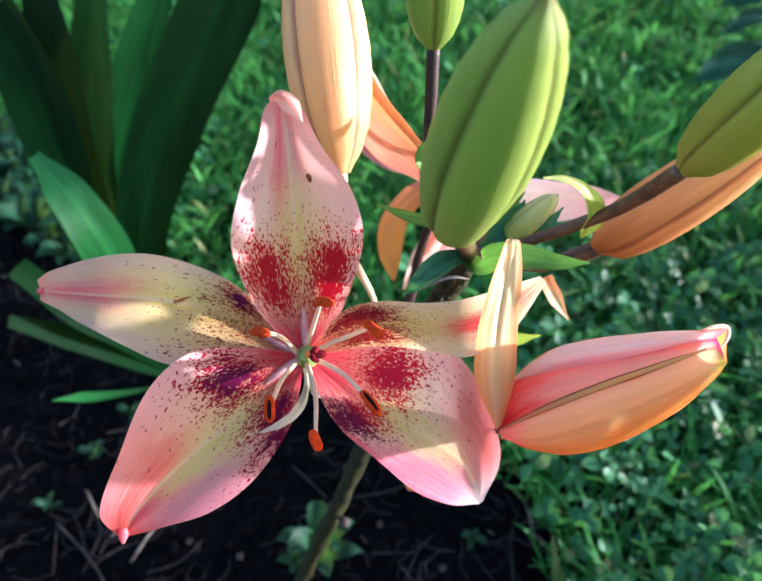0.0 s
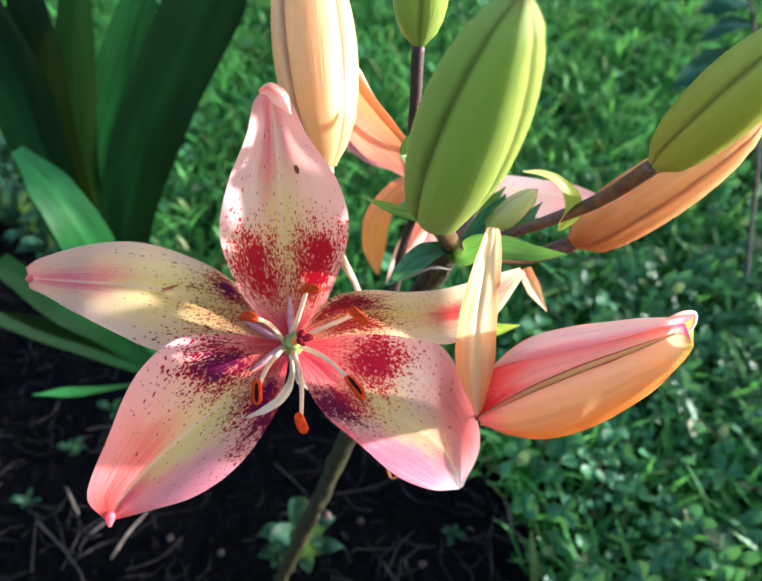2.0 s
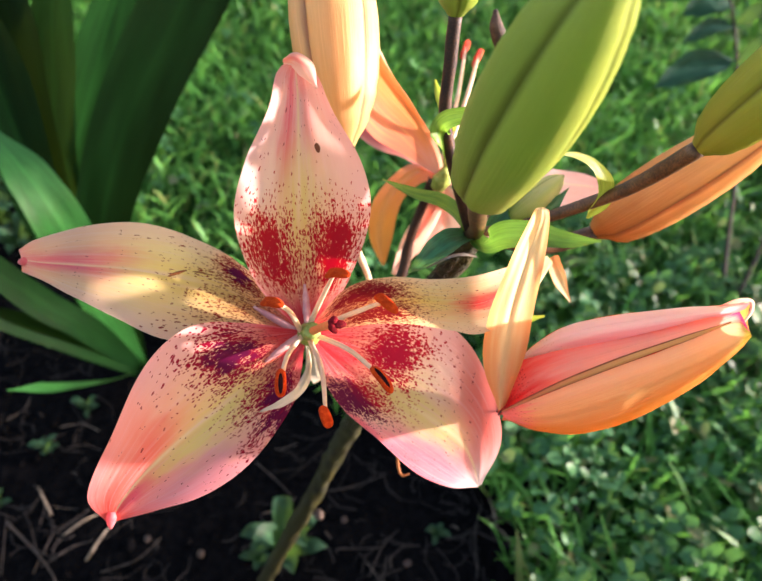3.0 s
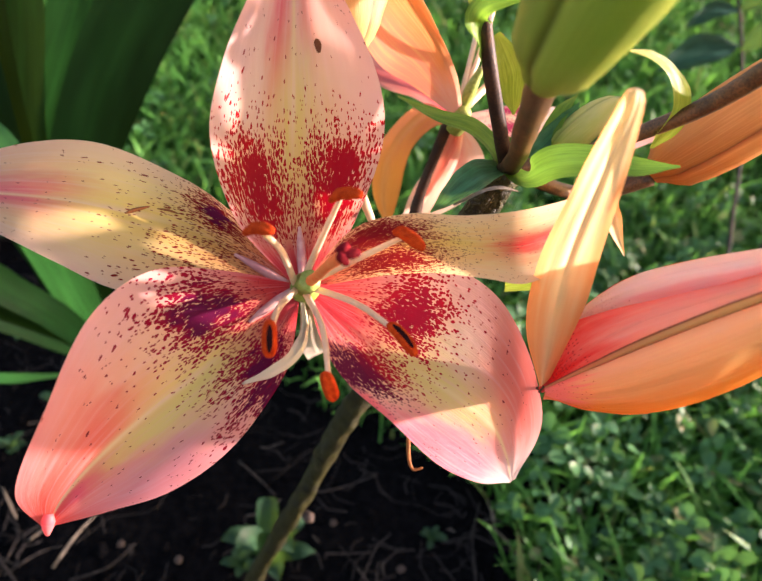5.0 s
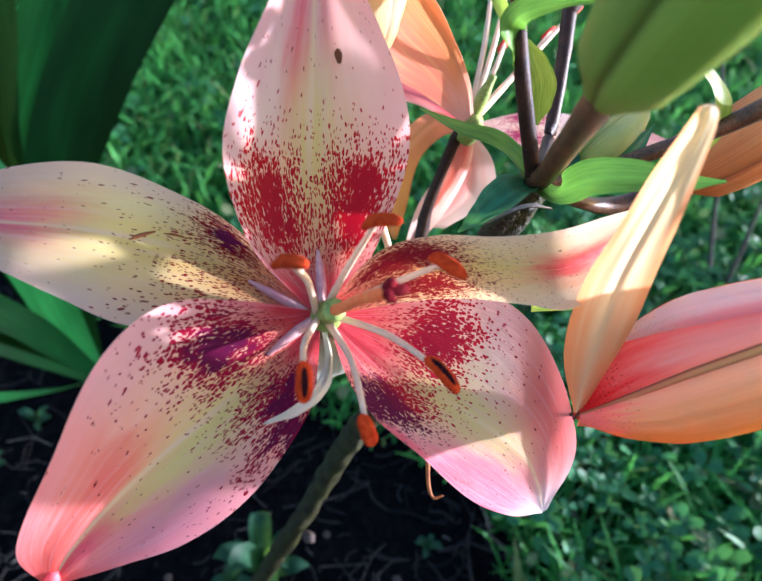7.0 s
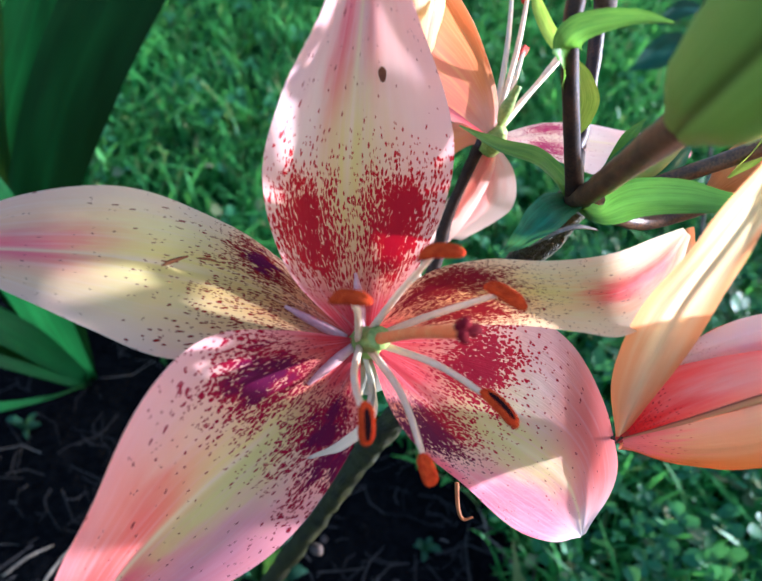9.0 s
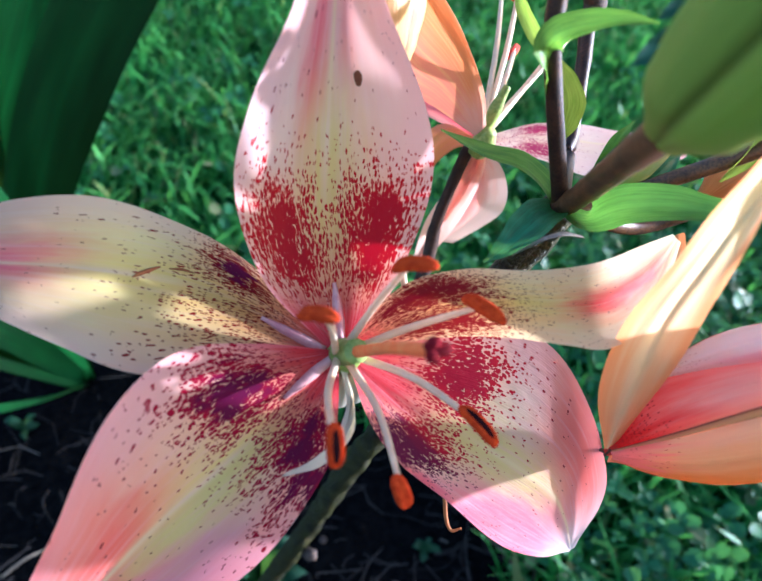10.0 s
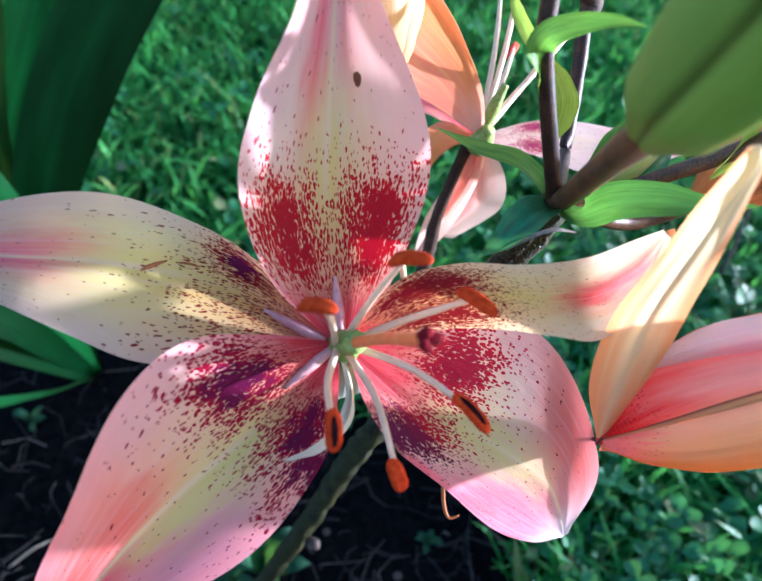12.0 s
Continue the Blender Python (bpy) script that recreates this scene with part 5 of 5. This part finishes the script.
def sword(rib, widths, facing=(0.1, -0.8, 0.6), material=MAT_IRIS_SHADED, label="", cup=0.10, twist=0.0):
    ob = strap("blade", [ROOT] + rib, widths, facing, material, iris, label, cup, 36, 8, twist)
    ob.matrix_parent_inverse = Matrix.Translation(-iris_at)
    return ob


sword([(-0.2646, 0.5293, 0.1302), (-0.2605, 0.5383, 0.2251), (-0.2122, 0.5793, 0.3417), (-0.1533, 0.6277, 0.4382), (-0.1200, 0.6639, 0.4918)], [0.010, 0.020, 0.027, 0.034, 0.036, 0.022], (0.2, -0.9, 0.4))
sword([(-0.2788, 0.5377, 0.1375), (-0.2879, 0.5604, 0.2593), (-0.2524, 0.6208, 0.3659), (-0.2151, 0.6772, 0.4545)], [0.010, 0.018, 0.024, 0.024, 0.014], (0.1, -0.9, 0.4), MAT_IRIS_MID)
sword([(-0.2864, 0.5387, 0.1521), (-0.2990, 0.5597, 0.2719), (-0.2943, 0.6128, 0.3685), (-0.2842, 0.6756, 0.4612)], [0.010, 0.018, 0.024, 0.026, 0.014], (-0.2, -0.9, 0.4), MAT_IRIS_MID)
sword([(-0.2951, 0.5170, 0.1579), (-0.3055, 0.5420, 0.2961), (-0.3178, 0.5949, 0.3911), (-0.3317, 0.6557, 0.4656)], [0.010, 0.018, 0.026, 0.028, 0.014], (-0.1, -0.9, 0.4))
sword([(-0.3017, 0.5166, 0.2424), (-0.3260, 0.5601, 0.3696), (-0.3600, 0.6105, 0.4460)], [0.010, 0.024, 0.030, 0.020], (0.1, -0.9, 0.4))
# The lightened material paints the sunlight on this bent blade.
sword([(-0.2562, 0.4728, 0.1735), (-0.2533, 0.4468, 0.2899), (-0.2722, 0.4567, 0.3409), (-0.3035, 0.4826, 0.3644)], [0.010, 0.019, 0.022, 0.018, 0.006], (0.3, -0.7, 0.8), MAT_IRIS_SUNLIT, "blade bending over, pale with painted sunlight")
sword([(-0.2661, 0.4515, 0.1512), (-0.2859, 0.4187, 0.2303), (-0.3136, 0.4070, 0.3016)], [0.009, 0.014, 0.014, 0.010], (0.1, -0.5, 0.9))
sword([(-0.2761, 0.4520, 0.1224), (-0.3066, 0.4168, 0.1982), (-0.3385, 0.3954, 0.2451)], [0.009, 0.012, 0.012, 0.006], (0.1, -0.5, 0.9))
sword([(-0.2478, 0.4155, 0.1165), (-0.2523, 0.3446, 0.2011), (-0.2667, 0.3068, 0.2471)], [0.006, 0.010, 0.009, 0.0006], (0.0, -0.4, 1.0), MAT_IRIS_SUNLIT, "short pale blade with a pointed tip")


# ---- the shrub beyond the lawn ----
shrub = tagged(new("shrub"), "thin dark shrub with blue-green oval leaves standing in grass", "shrub")
shrub.location = (0.5628, 0.6448, 0.0000)
shrub_at = Vector(shrub.location)


def shrub_part(ob):
    ob.matrix_parent_inverse = Matrix.Translation(-shrub_at)
    return ob


shrub_part(tube("stem", [(0.5628, 0.6448, 0.0000), (0.5593, 0.7100, 0.0975), (0.5507, 0.7602, 0.1901), (0.5338, 0.8535, 0.3112), (0.5042, 0.9097, 0.3939)], [0.0032, 0.0028, 0.0024, 0.0018], MAT_TWIG, shrub, "thin brown stem"))
shrub_part(tube("stem", [(0.5618, 0.6249, 0.0000), (0.5729, 0.6473, 0.0780), (0.5798, 0.6738, 0.1622)], [0.0032, 0.0028, 0.0024], MAT_TWIG, shrub, "thin brown stem"))
for a, b, w, f in (((0.5319, 0.8392, 0.2967), (0.4002, 0.7783, 0.2810), 0.024, (0, -0.5, 1)), ((0.5328, 0.8726, 0.3304), (0.4352, 0.8180, 0.3241), 0.014, (0, -0.4, 1)), ((0.5265, 0.8919, 0.3494), (0.4453, 0.8651, 0.3440), 0.020, (0.2, -0.7, 1)),
                   ((0.5301, 0.8727, 0.3303), (0.5641, 0.8407, 0.3579), 0.018, (0, -0.5, 1)), ((0.5340, 0.8344, 0.2920), (0.5642, 0.8036, 0.3347), 0.020, (0, -0.5, 1)), ((0.5136, 0.9011, 0.3718), (0.4081, 0.9009, 0.3485), 0.022, (0, -0.6, 1)),
                   ((0.5043, 0.9003, 0.3845), (0.4179, 0.8481, 0.3814), 0.018, (0, -0.6, 1)), ((0.5171, 0.8915, 0.3624), (0.5315, 0.8485, 0.3914), 0.018, (0, -0.6, 1))):
    a, b = Vector(a), Vector(b)
    mid = a.lerp(b, 0.5) + Vector((0, 0, 0.012))
    shrub_part(strap("leaf", [a, a.lerp(b, 0.25) + Vector((0, 0, 0.008)), mid, a.lerp(b, 0.75) + Vector((0, 0, 0.006)), b], [0.001, w * 0.75, w, w * 0.7, 0.0006], f, MAT_SHRUB, shrub, "", 0.25, 16, 6))


# ---- small things on the bed ----
def weed(at, size, count, seed, label="small seedling with oval green leaves on bare soil", tall=0.8):
    rng = np.random.default_rng(seed)
    at = Vector(at)
    root = tagged(new("weed"), label, "weed", "weeds on the bed")
    root.location = at
    for k in range(count):
        a = k * 2.4 + rng.uniform(-0.4, 0.4)
        out = Vector((math.cos(a), math.sin(a), 0))
        rise = size * tall * (0.4 + 0.9 * k / count)
        reach = size * rng.uniform(0.6, 1.0)
        w = size * rng.uniform(0.17, 0.24)
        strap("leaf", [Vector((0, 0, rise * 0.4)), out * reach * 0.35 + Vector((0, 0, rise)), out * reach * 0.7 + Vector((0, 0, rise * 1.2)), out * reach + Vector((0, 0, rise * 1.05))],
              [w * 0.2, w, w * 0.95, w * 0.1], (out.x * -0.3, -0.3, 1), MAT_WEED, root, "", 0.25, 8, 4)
    tube("stem", [Vector((0, 0, -0.004)), Vector((0.001, 0, size * tall * 0.6)), Vector((0, 0.001, size * tall * 1.2))], [0.0012, 0.0009, 0.0005], MAT_WEED, root, "", 6, 6)
    return root


weed((-0.0620, 0.2768, 0.0000), 0.044, 8, 1, tall=1.5)
weed((-0.0877, 0.2737, 0.0000), 0.022, 6, 2)
weed((-0.3798, 0.5579, 0.0000), 0.022, 7, 3)
weed((-0.3390, 0.4024, 0.0000), 0.018, 6, 4)
weed((-0.3679, 0.3374, 0.0000), 0.016, 5, 5)
weed((-0.0789, 0.3020, 0.0000), 0.016, 5, 6)
weed((0.0965, 0.2995, 0.0000), 0.016, 6, 7)
weed((-0.3086, 0.4570, 0.0000), 0.02, 6, 9)
# Dark leaves stand where the iris throws shade; the shade is in their colour.
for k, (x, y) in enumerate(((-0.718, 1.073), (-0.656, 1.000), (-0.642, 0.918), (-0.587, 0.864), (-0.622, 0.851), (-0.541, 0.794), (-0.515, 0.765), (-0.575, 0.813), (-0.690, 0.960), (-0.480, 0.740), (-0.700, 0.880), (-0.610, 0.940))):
    weed((x, y, 0.0), 0.045 + 0.012 * (k % 3), 9, 20 + k, "leafy weed on the bed, leaf colour darkened for shade", 0.9)


def twig(points, radius, label="dry brown stalk lying on soil"):
    base = Vector(points[0])
    root = tube("twig", [Vector(p) - base + Vector((0, 0, 0.004)) for p in points], [radius * 0.65, radius * 0.55, radius * 0.35], MAT_TWIG, None, "", 16, 7, 0.3)
    root.location = base
    return tagged(root, label, "twig", "dry stalks on the bed")


twig([(-0.3514, 0.3165, 0.0000), (-0.3177, 0.2900, 0.0000), (-0.2905, 0.2649, 0.0000), (-0.2739, 0.2411, 0.0000)], 0.0022)
twig([(-0.3016, 0.2699, 0.0000), (-0.2783, 0.2894, 0.0000), (-0.2580, 0.2968, 0.0000)], 0.0014)
twig([(-0.2422, 0.2640, 0.0000), (-0.2109, 0.2758, 0.0000), (-0.1907, 0.2984, 0.0000)], 0.0014)
twig([(-0.0523, 0.2885, 0.0000), (-0.0112, 0.2853, 0.0000), (0.0352, 0.2856, 0.0000)], 0.0016)
twig([(-0.1022, 0.3861, 0.0000), (-0.0782, 0.3643, 0.0000), (-0.0607, 0.3464, 0.0000)], 0.0014)
twig([(-0.0444, 0.3462, 0.0000), (0.0047, 0.3545, 0.0000), (0.0441, 0.3692, 0.0000)], 0.0014)
twig([(0.0241, 0.2565, 0.0000), (0.0406, 0.2897, 0.0000), (0.0572, 0.3055, 0.0000)], 0.0012)
twig([(-0.3373, 0.2628, 0.0000), (-0.3478, 0.3007, 0.0000), (-0.3533, 0.3219, 0.0000)], 0.0012)
twig([(0.1352, 0.2546, -0.0000), (0.1390, 0.2989, 0.0000), (0.1530, 0.3381, 0.0000)], 0.0012)
twig([(-0.0218, 0.3039, 0.0000), (-0.0112, 0.2905, 0.0000), (-0.0086, 0.2801, 0.0000)], 0.0014)
twig([(0.1722, 0.3870, 0.0000), (0.1954, 0.3555, 0.0000), (0.2009, 0.3259, 0.0000)], 0.0014)


def straw(at, turn, size, label="pale dry grass stalk lying at the edge of turf"):
    at = Vector(at)
    out = Vector((math.cos(turn), math.sin(turn), 0)) * size
    root = tube("straw", [Vector((0, 0, 0.006)), out * 0.5 + Vector((0, 0, 0.012)), out + Vector((0, 0, 0.007))], [0.0011, 0.0015, 0.0010, 0.0004], MAT_STRAW, None, "", 10, 6, 0.3)
    root.location = at + Vector((0, 0, ground_height(at.x, at.y)))
    return tagged(root, label, "straw", "dry straws on the bed")


straw((0.1823, 0.3618, 0.0000), 1.9, 0.050)
straw((0.1831, 0.2770, 0.0000), 2.2, 0.045)
straw((0.2424, 0.2920, 0.0000), 2.5, 0.040)
straw((0.2610, 0.3110, 0.0000), 2.1, 0.045)
straw((0.1982, 0.2615, 0.0000), 1.2, 0.050)
straw((0.2280, 0.3738, 0.0000), 1.4, 0.035)
straw((0.2267, 0.2610, 0.0000), 2.8, 0.040)
straw((0.1640, 0.3040, 0.0000), 1.7, 0.040)
straw((0.2514, 0.2555, 0.0000), 1.8, 0.040)
straw((-0.2887, 0.2998, 0.0000), 0.6, 0.045)
straw((-0.2594, 0.2741, 0.0000), 1.1, 0.060)
straw((-0.3085, 0.3240, 0.0000), 2.2, 0.040)


def pebble(at, size, label="small tan clod lying on soil"):
    bm = bmesh.new()
    bmesh.ops.create_icosphere(bm, subdivisions=2, radius=size)
    for v in bm.verts:
        v.co *= 1 + 0.35 * noise.noise(v.co * 90 + Vector(at) * 20)
        v.co.z *= 0.7
    ob = part("pebble", bm, MAT_PEBBLE, None)
    ob.location = Vector(at) + Vector((0, 0, size * 0.4))
    return tagged(ob, label, "pebble", "clods on the bed")


pebble((0.0642, 0.2687, 0.0000), 0.0050)
pebble((-0.0009, 0.3172, 0.0000), 0.0045)
pebble((-0.2059, 0.2986, 0.0000), 0.0040)
pebble((-0.1478, 0.2823, 0.0000), 0.0045)
own(tube("stem_scar", [(-0.0262, 0.1930, 0.2750), (-0.0235, 0.1900, 0.2760), (-0.0215, 0.1880, 0.2745)], [0.0025, 0.0034, 0.0012], MAT_PEBBLE, lily, "pale bud scar on the stem"))
